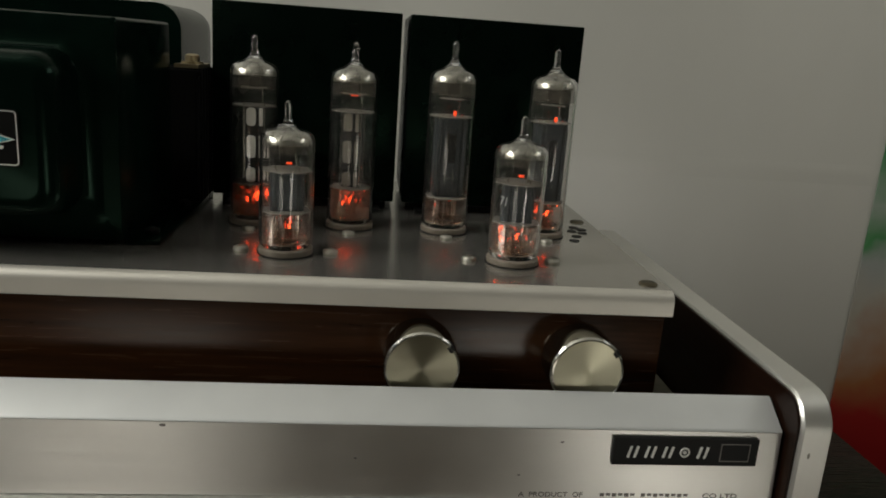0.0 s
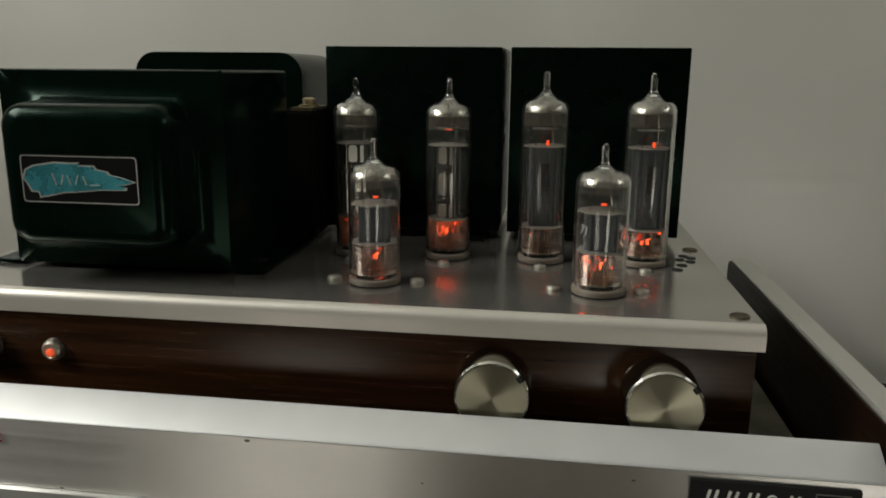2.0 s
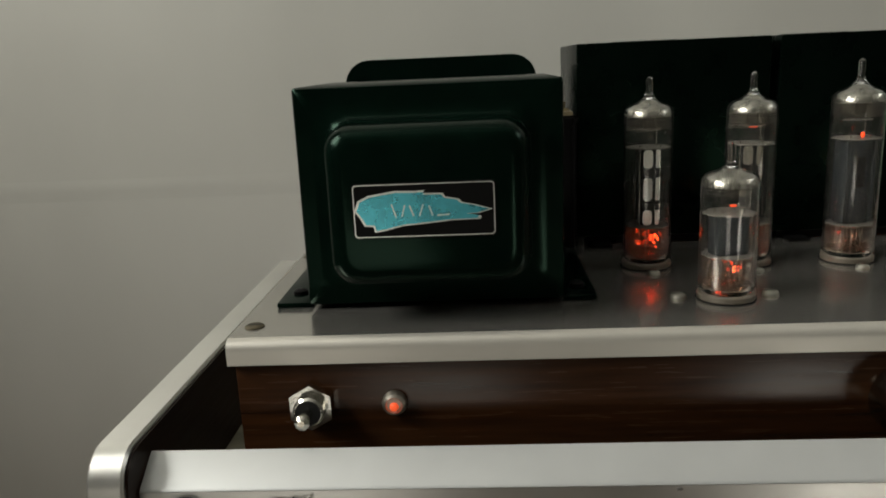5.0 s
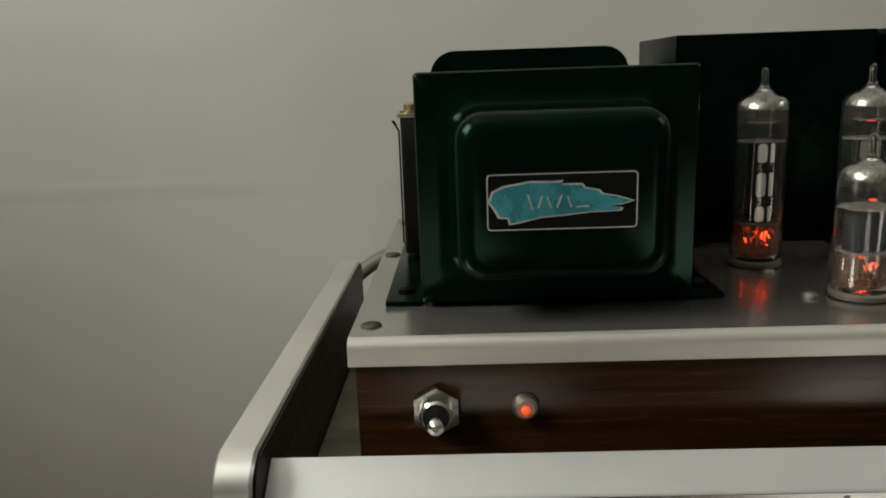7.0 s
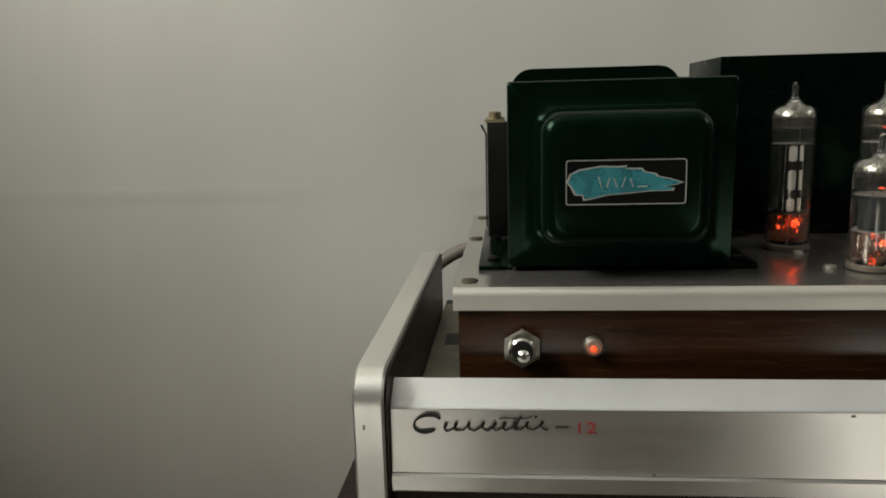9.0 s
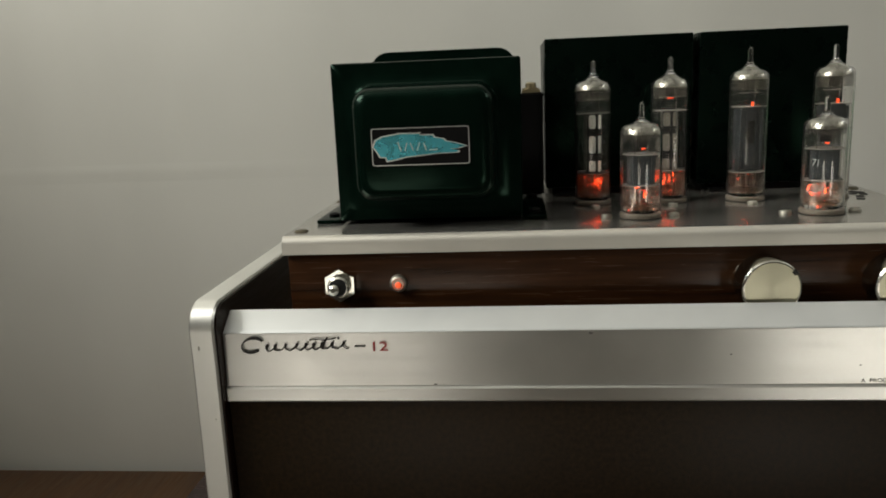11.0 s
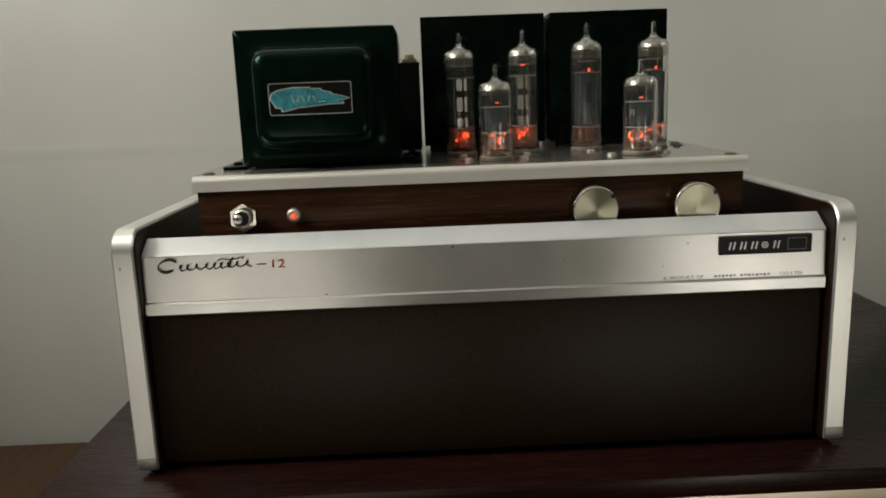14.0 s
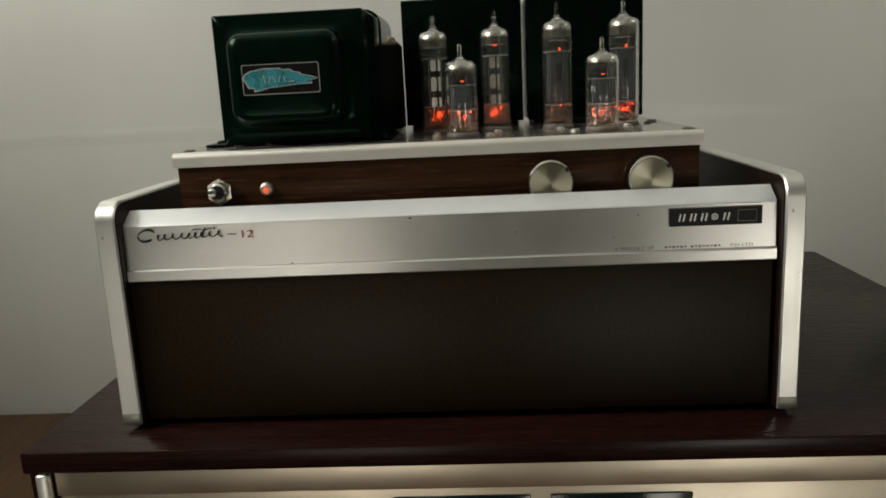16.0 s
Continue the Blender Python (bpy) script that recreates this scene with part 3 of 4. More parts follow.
# ---- vacuum tubes ----
def glass_profile(r, shoulder, neck, tip, wall=0.0007):
    """Outer and inner outline: straight wall, rounded shoulder, hollow cone and drawn tip."""
    out = [(0.0, 0.0028), (r * 0.86, 0.0028), (r * 0.95, 0.0040), (r, 0.0060), (r, shoulder - 0.0015)]
    rise = neck - shoulder
    for k in range(1, 7):
        a = radians(78 * k / 6)
        out.append((r - 0.0042 * (1 - math.cos(a)), shoulder - 0.0015 + 0.0042 * math.sin(a)))
    qr, qz = out[-1]
    for k in range(1, 6):
        f = k / 5
        out.append((qr + (0.0020 - qr) * f, qz + (neck - qz) * (0.50 * f + 0.50 * f ** 3)))
    out += [(0.0016, neck + 0.0010), (0.0013, neck + 0.0026), (0.0015, (neck + tip) / 2 + 0.002), (0.0013, tip - 0.0014), (0.0008, tip - 0.0004), (0.0, tip)]
    inner = [(0.0, neck - 0.0010)] + [(max(q - wall, 0.0004), z - wall * 0.6) for q, z in out[-8:3:-1]]
    inner += [(r - wall, 0.0066), (r * 0.95 - wall, 0.0050), (0.0, 0.0045)]
    return out, inner


def tube(label, r, shoulder, neck, tip, kind, group, banded=False, sparks=6, crown=None):
    """A vacuum tube standing on z = 0, built round the origin."""
    t = thing("vacuum_tube", (0, 0, 0), label, "vacuum tube", group)
    out, inner = glass_profile(r, shoulder, neck, tip)
    bm = lathe(out, 40)
    lathe(inner, 40, None, bm)
    g = part("glass_envelope", bm, GLASS, t, "clear glass envelope with drawn tip", 50)
    g.visible_shadow = False
    # silvered dome under the shoulder
    dome = [(q - 0.0011, z - 0.0009) for q, z in out[4:-7]]
    low = [(q - 0.0003, z - 0.0003) for q, z in dome[::-1]]
    part("getter_flash", lathe(dome + low, 36, None, None, True), GETTER, t, "silvery getter film")
    drop = 0.0055 if kind == "short" else 0.0085
    q = r - 0.0011
    part("getter_skirt", lathe([(q, shoulder - drop), (q, shoulder - 0.0025), (q - 0.0003, shoulder - 0.0025), (q - 0.0003, shoulder - drop)], 36, None, None, True), GETTER_THIN, t, "thin brownish getter film")
    part("stem", lathe([(0, 0.0046), (r - 0.0024, 0.0050), (r - 0.0018, 0.0064), (r - 0.0034, 0.0074), (0.0046, 0.0080), (0.0030, 0.0086), (0.0, 0.0088)], 24), STEM_GLOW if kind == "slim" else STEM, t, "glass stem tinted with amber heater glow")
    q, rim = r - 0.0012, {"slim": 0.0184, "broad": 0.0163, "short": 0.0170}[kind]
    part("glow_haze", lathe([(q, 0.0058), (q, 0.0100), (q, rim), (q - 0.0002, rim), (q - 0.0002, 0.0058)], 32, None, None, True), GLOW_FILM if kind == "slim" else GLOW_FILM_THIN, t, "added film holding the red heater haze near the base")
    top, bot = {"slim": (0.0530, 0.0186), "broad": (0.0535, 0.0165), "short": (0.0332, 0.0172)}[kind]
    rm = r - 0.0009
    disc = []
    for k in range(24):
        q = rm * (1.0 if k % 3 else 0.90)
        disc.append((q * math.cos(2 * math.pi * k / 24), q * math.sin(2 * math.pi * k / 24)))
    part("upper_mica", prism(disc, 0.0004, pose(0, 0, top)), MICA, t)
    part("lower_mica", prism(disc, 0.0004, pose(0, 0, bot)), MICA, t)
    if kind != "short":
        part("mica_spacer", prism([(x * 0.60, y * 0.60) for x, y in disc], 0.0003, pose(0, 0, top + (0.0078 if kind != "short" else 0.0030))), MICA, t)
    # anode
    if kind == "slim":
        part("anode", loft([[Vector((x, y, z)) for x, y in rounded(0.0038, 0.0038, 0.0016)] for z in (bot + 0.0006, top - 0.0002)]), CARBON, t, "dark anode")
        # three oval windows, split by a post, on the anode's front, reflections put into their colour
        for z, hz in ((0.0484, 0.0040), (0.0352, 0.0050), (0.0226, 0.0033)):
            for cx, hw, cy in ((-0.0012, 0.0020, -0.0041), (0.0030, 0.0008, -0.0040)):
                oval = [(cx + x, y) for x, y in rounded(hw, hz, hw * 0.8, 4)]
                part("anode_window", prism(oval, 0.0003, pose(0, cy, z, 90, 0, 0)), ANODE_SHINE if banded else ANODE_SHINE_DIM, t, "anode window with its reflection put into the colour", 0)
    elif kind == "broad":
        bm = loft([[Vector((x, y, z)) for x, y in rounded(0.0064, 0.0046, 0.0030)] for z in (bot + 0.0006, top - 0.0002)])
        part("anode", bm, ANODE, t, "grey anode sleeve")
        for s in (-1, 1):
            part("anode_fin", box(s * 0.0058 - 0.0008, s * 0.0058 + 0.0008, -0.0052, 0.0052, bot + 0.001, top - 0.001, 0.0004), ANODE, t)
        part("anode_window", loft([[Vector((x, y - 0.0047, z)) for x, y in rounded(0.0020, 0.0002, 0.0001)] for z in (0.033, 0.046)]), CARBON, t)
    else:
        bm = loft([[Vector((x, y, z)) for x, y in rounded(0.0065, 0.0044, 0.0016)] for z in (bot + 0.0005, top - 0.0002)])
        part("anode", bm, ANODE, t, "dull grey anode")
        for sx in (-0.0034, 0.0034):
            part("anode_rib", sweep([(sx, -0.0045, bot + 0.0006), (sx, -0.0045, top - 0.0004)], 0.0005, 6), ANODE, t)
        for k in range(9):
            a = radians(40 * k + 10)
            part("fine_wire", sweep([(0.0068 * math.cos(a), 0.0068 * math.sin(a), 0.0055), (0.0080 * math.cos(a + 0.2), 0.0080 * math.sin(a + 0.2), 0.0105), (0.0060 * math.cos(a - 0.3), 0.0060 * math.sin(a - 0.3), bot)], 0.00018, 5), CHROME, t)
    # getter support and cup above the upper mica
    cup0, cup1, cw = {"slim": (0.0612, 0.0680, 0.0024), "broad": (0.0635, 0.0700, 0.0026), "short": (0.0366, 0.0445, 0.0029)}[kind]
    part("getter_cup", box(-cw, cw, -0.0016, 0.0016, cup0, cup1, 0.0004), CARBON, t, "black getter cup")
    if crown == "cup":
        part("cup_glow", box(-cw * 0.15, cw * 0.6, -0.0020, -0.0004, cup0 - 0.0008, cup0 - 0.0001, 0.0003), RED_HOT, t, "red glow under the cup")
    elif crown == "bar":
        part("cup_glow", box(-cw * 0.5, cw * 0.9, -0.0022, -0.0008, cup0 - 0.0012, cup0 - 0.0002, 0.0004), RED_HOT, t, "red glow bar under the cup")
    elif crown == "end":
        part("cup_glow", box(0.0004, 0.0016, -0.0034, -0.0022, top + 0.0006, top + 0.0028, 0.0003), RED_HOT, t, "red cathode glow above the mica")
    part("getter_stalk", sweep([(0.0034, 0.0, top), (0.0036, 0.0, cup0), (0.0020, 0.0, cup1)], 0.0003, 6), CHROME, t)
    for k in range(4):
        a = radians(45 + 90 * k)
        part("support_rod", sweep([(0.0056 * math.cos(a), 0.0040 * math.sin(a), 0.0056), (0.0062 * math.cos(a), 0.0042 * math.sin(a), bot), (0.0062 * math.cos(a), 0.0042 * math.sin(a), top + 0.0015)], 0.00032, 6), CHROME, t)
    # heater wires glow here and there between the base and the lower mica
    random.seed(int(tip * 1e5) + 7 * sparks)
    for k in range(sparks):
        a, q = random.uniform(0, 6.28), random.uniform(0.0015, 0.0068)
        pts = [(q * math.cos(a), q * math.sin(a), random.uniform(0.0105, bot - 0.0004))]
        for j in range(4):
            pts.append((pts[-1][0] + random.uniform(-0.0008, 0.0008), pts[-1][1] + random.uniform(-0.0008, 0.0008), pts[-1][2] + random.uniform(-0.0013, 0.0009)))
        part("heater_leg", sweep(pts, random.uniform(0.00007, 0.00014), 5), HEATER if k % 4 == 0 else HEATER_DIM, t, "orange glowing heater wire")
    if sparks > 3:
        coil = [(0.0004, -0.0034, bot - 0.0066), (0.0011, -0.0036, bot - 0.0058), (0.0003, -0.0036, bot - 0.0052), (0.0009, -0.0034, bot - 0.0044), (0.0017, -0.0033, bot - 0.0040)]
        part("heater_coil", sweep(coil, [0.00008, 0.00021, 0.00012, 0.00018, 0.00008], 6), HEATER, t, "bright orange heater coil")
    for k in range(7):
        a = radians(20 + 46 * k)
        part("lead_wire", sweep([(0.0058 * math.cos(a), 0.0058 * math.sin(a), 0.0044), (0.0054 * math.cos(a), 0.0052 * math.sin(a), 0.010), (0.0044 * math.cos(a), 0.0040 * math.sin(a), bot)], 0.0003, 6), CHROME, t)
    return t


slim = tube("slim glass power tube with bright-banded anode and orange glow", 0.0105, 0.0690, 0.0752, 0.0832, "slim", "power tubes in the row", True, 14)
slim.matrix_basis = pose(*TALL[0], PZ, 0, 0, 5)
dark = tube("slim glass power tube with dark anode and strong orange glow", 0.0105, 0.0690, 0.0752, 0.0834, "slim", "power tubes in the row", False, 20, "bar")
dark.matrix_basis = pose(*TALL[1], PZ, 0, 0, -15)
broad = tube("glass power tube with broad grey anode and dim glow", 0.0107, 0.0715, 0.0780, 0.0868, "broad", "power tubes in the row", False, 3, "end")
broad.matrix_basis = pose(*TALL[2], PZ, 0, 0, 8)
lit = tube("glass power tube with broad grey anode and orange base glow", 0.0107, 0.0715, 0.0780, 0.0866, "broad", "power tubes in the row", False, 9, "end")
lit.matrix_basis = pose(*TALL[3], PZ, 0, 0, 12)
short = tube("short glass signal tube with grey anode and orange glow", 0.0106, 0.0462, 0.0515, 0.0600, "short", "signal tubes in front", False, 5, "cup")
short.matrix_basis = pose(*SHORT[0], PZ, 0, 0, 12)
marked = tube("short glass signal tube with white number on its glass", 0.0106, 0.0462, 0.0515, 0.0600, "short", "signal tubes in front", False, 8, "cup")
marked.matrix_basis = pose(*SHORT[1], PZ, 0, 0, -10)

# ---- power transformer ----
TX, TZ = -0.0980, 0.2155
trafo = thing("power_transformer", (TX, 0.11, PZ), "black enamelled power transformer with a teal nameplate", "transformer")


def ring(hw, hh, y, r, cz=TZ, top=None, cx=TX):
    return [Vector((cx + u, y, cz + v)) for u, v in rounded(hw, hh, r, 6, top)]


rings = [ring(0.0500, 0.0420, 0.1400, 0.0015), ring(0.0500, 0.0420, 0.0650, 0.0015), ring(0.0494, 0.0414, 0.0640, 0.002), ring(0.0440, 0.0360, 0.0634, 0.005), ring(0.0385, 0.0312, 0.0628, 0.008),
         ring(0.0368, 0.0297, 0.0610, 0.009), ring(0.0360, 0.0290, 0.0480, 0.009), ring(0.0352, 0.0280, 0.0440, 0.009), ring(0.0325, 0.0255, 0.0412, 0.008), ring(0.0290, 0.0220, 0.0405, 0.007)]
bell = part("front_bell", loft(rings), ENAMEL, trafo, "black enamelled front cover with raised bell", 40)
core = part("core", box(TX - 0.0605, TX + 0.0632, 0.1402, 0.1720, 0.1745, 0.2370, 0.0008), CORE, trafo, "varnished black laminated core")
for k in range(5):
    y = 0.1420 + 0.006 * k
    part("lamination", box(TX - 0.0612, TX + 0.0640, y, y + 0.0034, 0.1750, 0.2376), CORE, core, smooth=0)
for s in (-1, 1):
    part("clamp_plate", loft([[Vector((TX + s * u, y, z)) for u, y in ((0.0614, 0.1398), (0.0614, 0.1405), (0.0622, 0.1405), (0.0622, 0.1398))] for z in (0.180, 0.232)] + [[Vector((TX + s * u, y, 0.2368)) for u, y in ((0.0636, 0.1385), (0.0636, 0.1400), (0.0650, 0.1400), (0.0650, 0.1385))]]), CORE, core)
part("insulation_strip", box(TX - 0.0618, TX - 0.0490, 0.1745, 0.2400, 0.1850, 0.2374, 0.0008), PAPER, core, "pale grey insulation wrap")
RZ = 0.2195
rings = [ring(0.0480, 0.0475, 0.1722, 0.002, RZ, 0.012), ring(0.0480, 0.0475, 0.2360, 0.002, RZ, 0.012), ring(0.0476, 0.0471, 0.2470, 0.003, RZ, 0.012), ring(0.0455, 0.0450, 0.2530, 0.006, RZ, 0.013), ring(0.0400, 0.0395, 0.2560, 0.008, RZ, 0.013)]
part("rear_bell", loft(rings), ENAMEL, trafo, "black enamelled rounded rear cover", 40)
for x0, x1 in ((TX - 0.0640, TX - 0.0500), (TX + 0.0500, TX + 0.0630)):
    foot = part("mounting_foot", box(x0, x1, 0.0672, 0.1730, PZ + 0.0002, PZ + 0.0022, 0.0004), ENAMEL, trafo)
    for y in (0.080, 0.137):
        xm = (x0 + x1) / 2
        part("foot_screw", lathe([(0, 0), (0.0030, 0), (0.0030, 0.0014), (0.0016, 0.0022), (0, 0.0022)], 16, pose(xm, y, PZ + 0.0022)), CORE, foot)
for s in (-1, 1):
    x = TX + s * 0.0570
    part("core_bolt", lathe([(0, 0), (0.0052, 0), (0.0052, 0.0010), (0.0034, 0.0011), (0.0034, 0.0038), (0.0020, 0.0046), (0, 0.0046)], 18, pose(x, 0.155, 0.2394)), BRASS, trafo, "brass core bolt")
    part("clamp_strap", box(x - 0.0055, x + 0.0055, 0.1420, 0.1700, 0.2377, 0.2394), BRASS, trafo, "brass clamp strap")
# nameplate: black plate, white border, teal brush stroke and white pen strokes
NX, NZ, NY = -0.0990, 0.2148, 0.0404
NP = facing(NX, NY, NZ)
name_plate = part("nameplate", prism(rounded(0.0252, 0.0099, 0.0016), 0.0003, NP), CORE, bell, "black nameplate with white border", 0)
outer, inner = rounded(0.0247, 0.0094, 0.0014), rounded(0.0243, 0.0090, 0.0011)
bm = bmesh.new()
rows = [[bm.verts.new(NP @ Vector((x, y, h))) for x, y in loop] for loop, h in ((outer, 0.00032), (inner, 0.00032), (inner, 0.00048), (outer, 0.00048))]
for a, b in zip(rows, rows[1:] + rows[:1]):
    for k in range(len(a)):
        bm.faces.new((a[k], a[(k + 1) % len(a)], b[(k + 1) % len(b)], b[k]))
bmesh.ops.recalc_face_normals(bm, faces=bm.faces[:])
part("border", bm, FOIL, name_plate, "thin white border", 0)
stroke = [(-0.0225, 0.0035), (-0.0190, 0.0052), (-0.0100, 0.0066), (-0.0030, 0.0064), (0.0005, 0.0066), (0.0000, 0.0056), (0.0065, 0.0055), (0.0075, 0.0042), (0.0120, 0.0034), (0.0130, 0.0022), (0.0180, 0.0012),
          (0.0232, -0.0004), (0.0190, -0.0016), (0.0150, -0.0018), (0.0195, -0.0026), (0.0190, -0.0036), (0.0090, -0.0038), (0.0010, -0.0046), (-0.0070, -0.0052), (-0.0140, -0.0068), (-0.0170, -0.0072), (-0.0175, -0.0052), (-0.0205, -0.0050), (-0.0220, -0.0022), (-0.0238, 0.0002)]
part("brush_stroke", prism([(x * 1.03, y * 1.06) for x, y in stroke], 0.00015, facing(NX, NY - 0.0003, NZ)), FOIL, name_plate, "white edge of the stroke", 0)
part("brush_stroke", prism([(x * 0.985 - 0.0002, y * 0.95) for x, y in stroke], 0.00032, facing(NX, NY - 0.0003, NZ)), TEAL, name_plate, "teal brush stroke", 0)
# five white marks where the maker's sign is
for pts in ([(-0.0112, 0.0024), (-0.0098, -0.0024)], [(-0.0078, -0.0022), (-0.0066, 0.0020)], [(-0.0050, 0.0018), (-0.0036, -0.0020)], [(-0.0016, -0.0020), (-0.0002, 0.0020)], [(0.0018, 0.0016), (0.0030, -0.0020)], [(0.0046, -0.0020), (0.0088, -0.0018)]):
    part("sign_mark", ribbon(pts, 0.0005, 0.0002, facing(NX, NY - 0.0006, NZ)), FOIL, name_plate, "thin white mark", 0)


# ---- output transformers ----
def output_transformer(x0, x1):
    t = thing("output_transformer", ((x0 + x1) / 2, 0.194, PZ), "tall black lacquered output transformer box", "transformer", "output transformers behind the tubes")
    y0, y1, z0, z1 = 0.1565, 0.2315, 0.1760, 0.2700
    part("cover", box(x0, x1, y0, y1, z0, z1, 0.0007), BOXBLACK, t, "black lacquered sheet-metal cover")
    part("base_flange", box(x0 + 0.004, x1 - 0.004, y0 + 0.004, y1 - 0.004, PZ + 0.0001, z0 - 0.0001), CORE, t)
    for x in (x0 + 0.012, x1 - 0.012):
        part("mounting_tab", box(x - 0.005, x + 0.005, y0 - 0.006, y0 + 0.0038, PZ + 0.0002, PZ + 0.0018, 0.0003), CORE, t)
    xm = (x0 + x1) / 2
    part("top_tab", box(xm - 0.018, xm + 0.018, y1 - 0.006, y1 - 0.001, z1 + 0.0001, z1 + 0.0013, 0.0004), BOXBLACK, t)
    return t


output_transformer(-0.0320, 0.0592)
output_transformer(0.0634, 0.1505)

# ---- things round about ----
cord = thing("mains_lead_loop", (-0.21, 0.29, TABLE), "grey-brown mains cord looping behind the case", "cord")
knots = [(-0.140, 0.300, 0.1375), (-0.170, 0.290, 0.1410), (-0.1925, 0.288, 0.1345), (-0.2110, 0.288, 0.1180), (-0.2225, 0.288, 0.0940), (-0.2275, 0.290, 0.0600), (-0.2270, 0.300, 0.0250), (-0.2230, 0.318, 0.0070), (-0.2150, 0.345, 0.0052), (-0.2000, 0.380, 0.0052)]
path = []
for k in range(1, len(knots) - 2):
    p0, p1, p2, p3 = (Vector(knots[j]) for j in (k - 1, k, k + 1, k + 2))
    for q in range(5):
        f = q / 5
        path.append(0.5 * (2 * p1 + (p2 - p0) * f + (2 * p0 - 5 * p1 + 4 * p2 - p3) * f * f + (3 * p1 - p0 - 3 * p2 + p3) * f ** 3))
part("cable", sweep(path, 0.0050, 12), CABLE, cord)

poster = thing("poster", (0.72, NORTH - 0.001, 0.1), "colourful printed poster, red below and green above", "poster")
m, n, l, b = material("printed_poster", (0.5, 0.5, 0.5), 0.35)
sep = n.new("ShaderNodeSeparateXYZ")
l.new(coords(n, l), sep.inputs[0])
warp = noise_tex(n, l, coords(n, l), 9.0, 4)
ma = n.new("ShaderNodeMath")
ma.operation = "MULTIPLY_ADD"
ma.inputs[1].default_value = 0.16
l.new(warp, ma.inputs[0])
l.new(sep.outputs["Z"], ma.inputs[2])
mr = n.new("ShaderNodeMapRange")
mr.inputs["From Min"].default_value, mr.inputs["From Max"].default_value = -0.10, 0.40
l.new(ma.outputs[0], mr.inputs["Value"])
bands = ramp(n, l, mr.outputs["Result"], [(0.0, (0.34, 0.006, 0.008)), (0.20, (0.34, 0.01, 0.01)), (0.30, (0.36, 0.14, 0.05)), (0.42, (0.40, 0.38, 0.33)), (0.50, (0.34, 0.36, 0.34)), (0.56, (0.05, 0.22, 0.07)), (0.66, (0.30, 0.36, 0.30)), (0.74, (0.06, 0.24, 0.09)), (0.85, (0.48, 0.48, 0.45))])
l.new(bands, b.inputs["Base Color"])
part("sheet", box(0.533, 0.93, NORTH - 0.0022, NORTH - 0.0012, -0.178, 0.42), m, poster, smooth=0)

# ---- markings ----
# running script mark on the fascia, drawn as one looping pen stroke
def pen(k):
    a = k / 120
    q = 2 * math.pi * (9.0 * a + 0.16 * math.sin(11.0 * a))
    y = (0.0016 + 0.0003 * math.sin(1.7 * k)) * math.sin(q)
    return (-0.1745 + 0.0415 * a + 0.0011 * math.cos(q) + 0.45 * y, 0.1232 + y + 0.0012 * a)


FM = pose(0, -0.00005, 0, 90, 0, 0)
big = [(-0.1790 + 0.0052 * math.cos(radians(q)), 0.1247 + 0.0036 * math.sin(radians(q))) for q in range(30, 325, 8)]
big = [(x * 1.0 - (0.1290 - z) * 0.35, z) for x, z in big]
part("script_mark", ribbon(big, [0.0011 + 0.0005 * math.sin(k * 0.25) for k in range(len(big))], 0.0003, FM @ pose(0, 0, 0)), INK, fascia, "black initial pen loop", 0)
part("script_mark", ribbon([pen(k) for k in range(121)], [0.00088 + 0.00034 * math.sin(k * 0.47) for k in range(121)], 0.0003, FM), INK, fascia, "black running pen stroke", 0)
part("script_mark", ribbon([(-0.1520, 0.1270), (-0.1500, 0.1275), (-0.1450, 0.1270), (-0.1410, 0.1274), (-0.1390, 0.1281)], 0.0005, 0.0003, FM), INK, fascia, "black cross stroke", 0)
part("script_mark", ribbon([(-0.1432, 0.1284), (-0.1446, 0.1262), (-0.1456, 0.1234), (-0.1448, 0.1224)], [0.0006, 0.0010, 0.0010, 0.0005], 0.0003, FM), INK, fascia, "black tall stroke", 0)
part("script_mark", lathe([(0, 0.0), (0.0006, 0.0), (0.0006, 0.0003), (0, 0.0003)], 12, FM @ pose(-0.1378, 0.1279, 0)), INK, fascia, "black dot", 0)
part("dash", box(-0.1302, -0.1250, -0.0003, 0.0012, 0.1234, 0.1238), INK, fascia, "", 0)
lettering("numeral", "12", 0.0064, pose(-0.1232, -0.0001, 0.1213, 90, 0, 0), RED_INK, fascia, 1.45, "red number twelve")
lettering("caption", "A  PRODUCT  OF", 0.0026, pose(0.1025, -0.0001, 0.1044, 90, 0, 0), GREY_INK, fascia, 1.15, "small grey capitals")
for x0, count in ((0.1320, 6), (0.1472, 8)):
    for k in range(count):
        part("caption_bar", box(x0 + 0.00225 * k, x0 + 0.00225 * k + 0.0015, -0.0002, 0.0012, 0.1047 + 0.0003 * (k % 2), 0.1059), GREY_INK, fascia, "", 0)
lettering("caption", "CO LTD", 0.0026, pose(0.1700, -0.0001, 0.1044, 90, 0, 0), GREY_INK, fascia, 1.4, "small grey capitals")
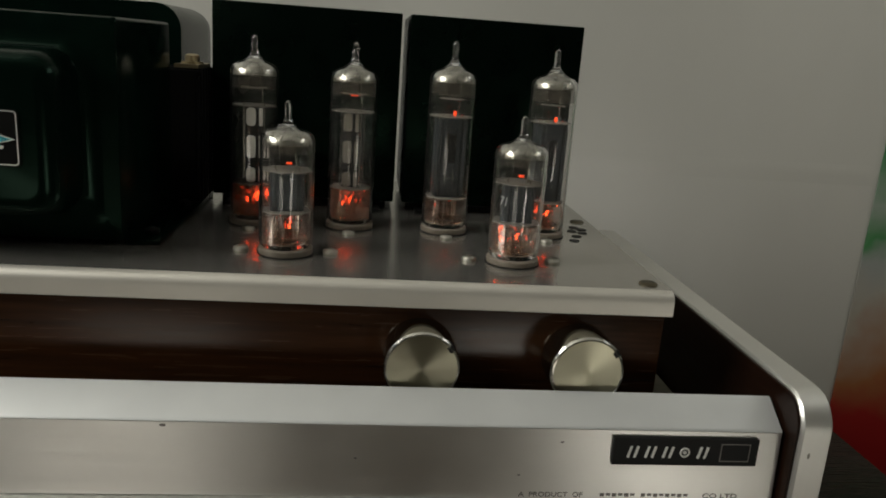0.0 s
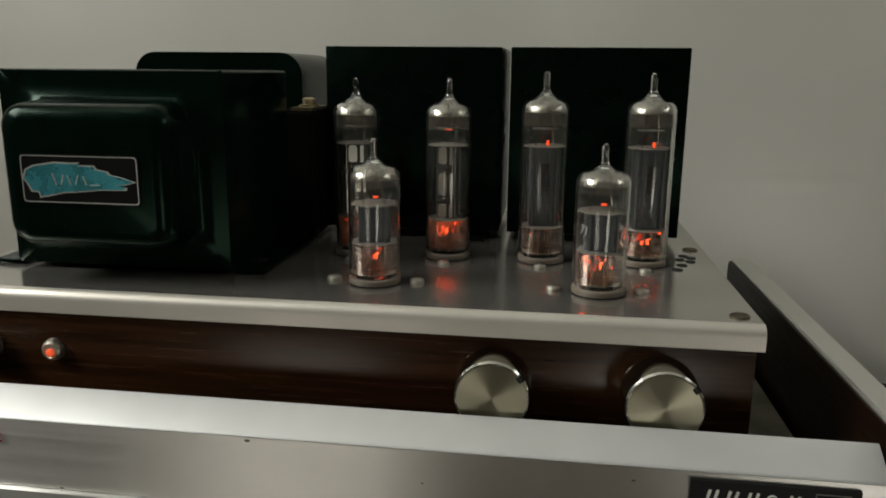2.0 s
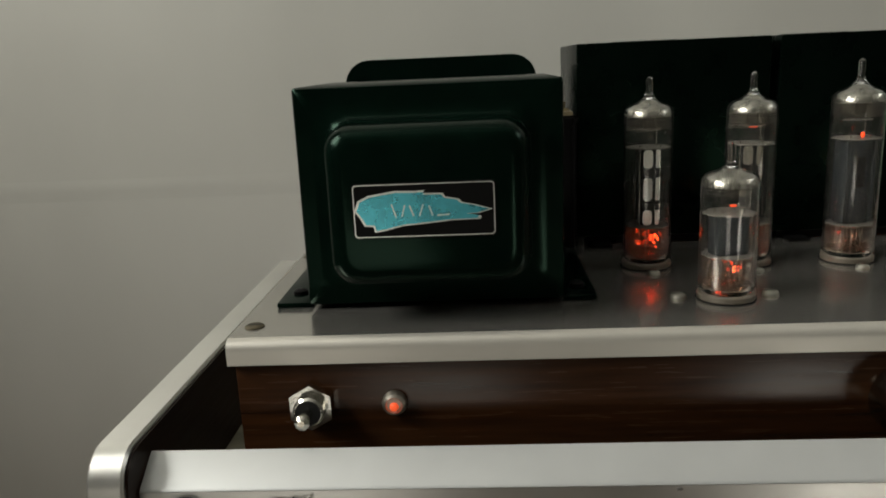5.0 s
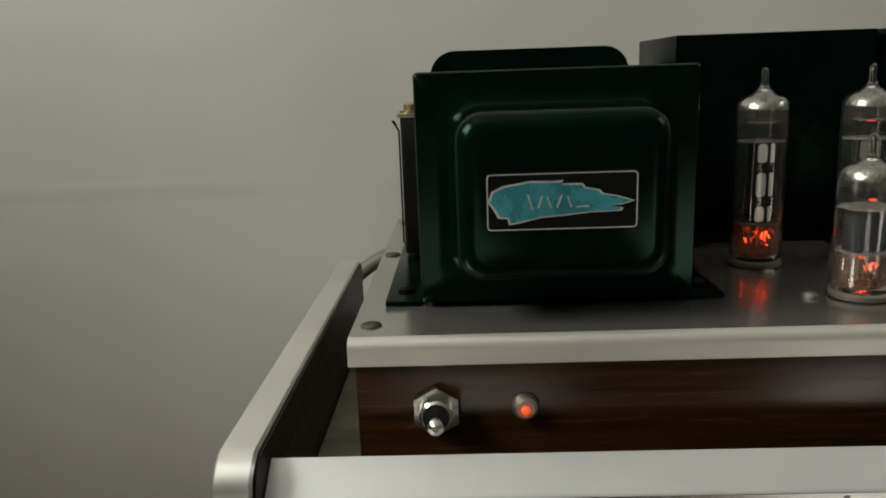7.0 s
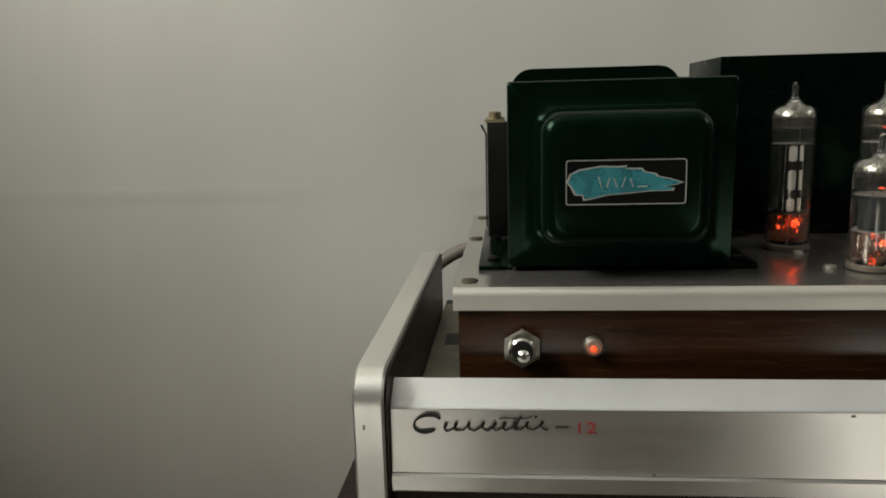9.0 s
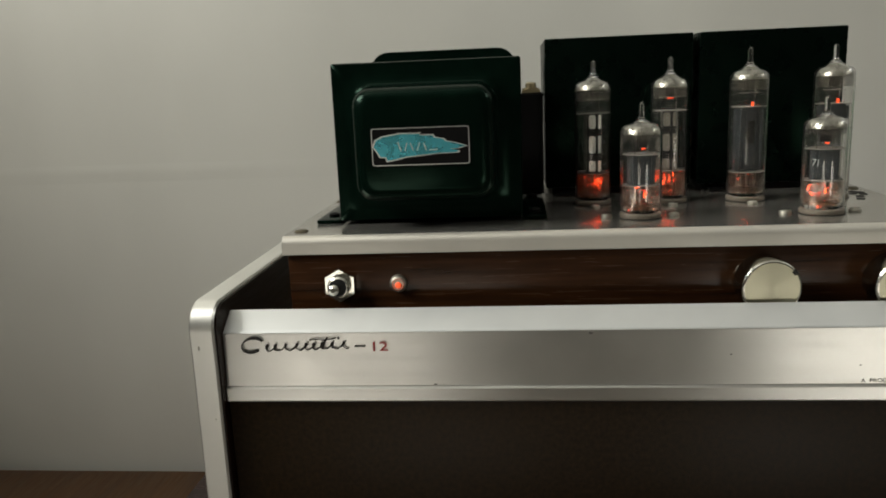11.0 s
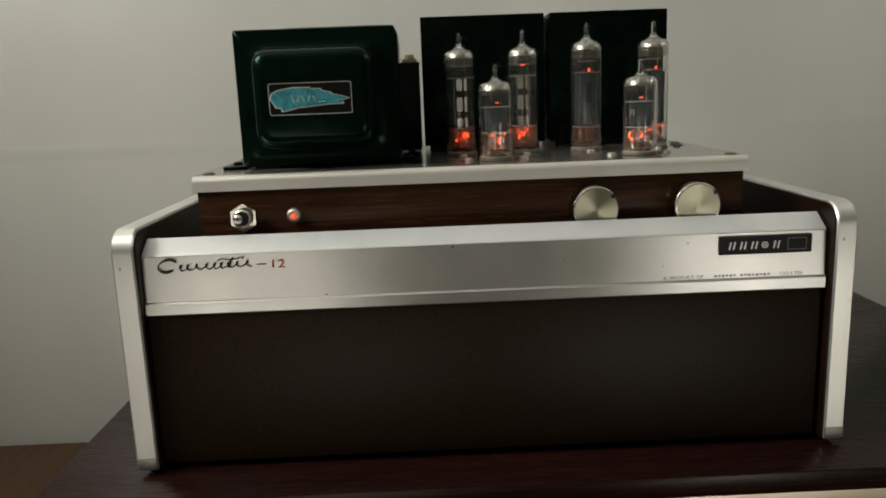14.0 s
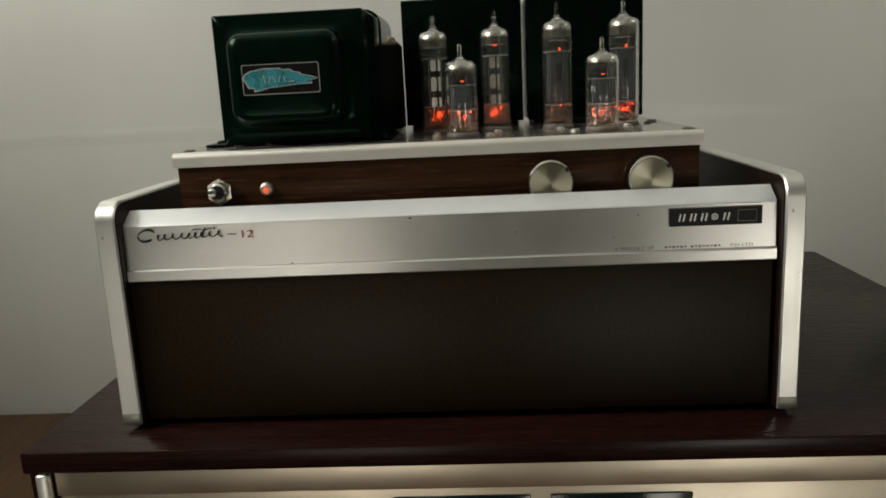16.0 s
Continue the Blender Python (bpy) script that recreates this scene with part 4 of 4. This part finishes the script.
# white badge marks: plain bars, a ring and a square outline
for k in range(5):
    x = 0.1392 + 0.0064 * k
    if k == 3:
        part("badge_mark", lathe([(0.0013, 0.0), (0.0019, 0.0), (0.0019, 0.0002), (0.0013, 0.0002)], 24, pose(x + 0.0022, -0.0006, 0.1228, 90, 0, 0), None, True), WHITE_INK, badge, "white ring", 0)
        part("badge_mark", lathe([(0, 0.0), (0.0007, 0.0), (0.0007, 0.0002), (0, 0.0002)], 16, pose(x + 0.0022, -0.0006, 0.1228, 90, 0, 0)), WHITE_INK, badge, "white dot", 0)
    else:
        part("badge_mark", ribbon([(x + 0.0008, 0.1206), (x + 0.0018, 0.1250)], 0.0009, 0.0002, pose(0, -0.0006, 0, 90, 0, 0)), WHITE_INK, badge, "white bar mark", 0)
        part("badge_mark", ribbon([(x + 0.0032, 0.1206), (x + 0.0042, 0.1250)], 0.0009, 0.0002, pose(0, -0.0006, 0, 90, 0, 0)), WHITE_INK, badge, "white bar mark", 0)
sq = [(0.1739, 0.1196), (0.1739, 0.1262), (0.1845, 0.1262), (0.1845, 0.1196), (0.1739, 0.1196)]
part("badge_mark", ribbon(sq, 0.0004, 0.0002, pose(0, -0.0006, 0, 90, 0, 0)), GREY_INK, badge, "worn square outline", 0)

# white hand-written number on the glass of one short tube
lettering("glass_mark", "71", 0.0050, pose(0, 0, 0, 0, 0, -28) @ pose(-0.0026, -0.01068, 0.0255, 90, 0, 0) @ pose(0, 0, 0, 0, 0, -6), FAINT_INK, marked, 0.75, "white number on the glass").matrix_parent_inverse = Matrix.Identity(4)

# small chips and specks in the fascia's finish
for x, z, r in ((-0.0185, 0.1288, 0.0008), (0.1165, 0.1252, 0.0005), (-0.0920, 0.1042, 0.0006), (0.1020, 0.1125, 0.0004), (0.0450, 0.1180, 0.0004)):
    part("finish_chip", lathe([(0, 0.0), (r, 0.0), (r * 0.7, 0.00012), (0, 0.00012)], 9, pose(x, -0.00005 + (z - 0.1037) * 0.045, z, 90, 0, 0) @ Matrix.Diagonal((1.4, 0.7, 1, 1))), GREY_INK, fascia, "", 0)
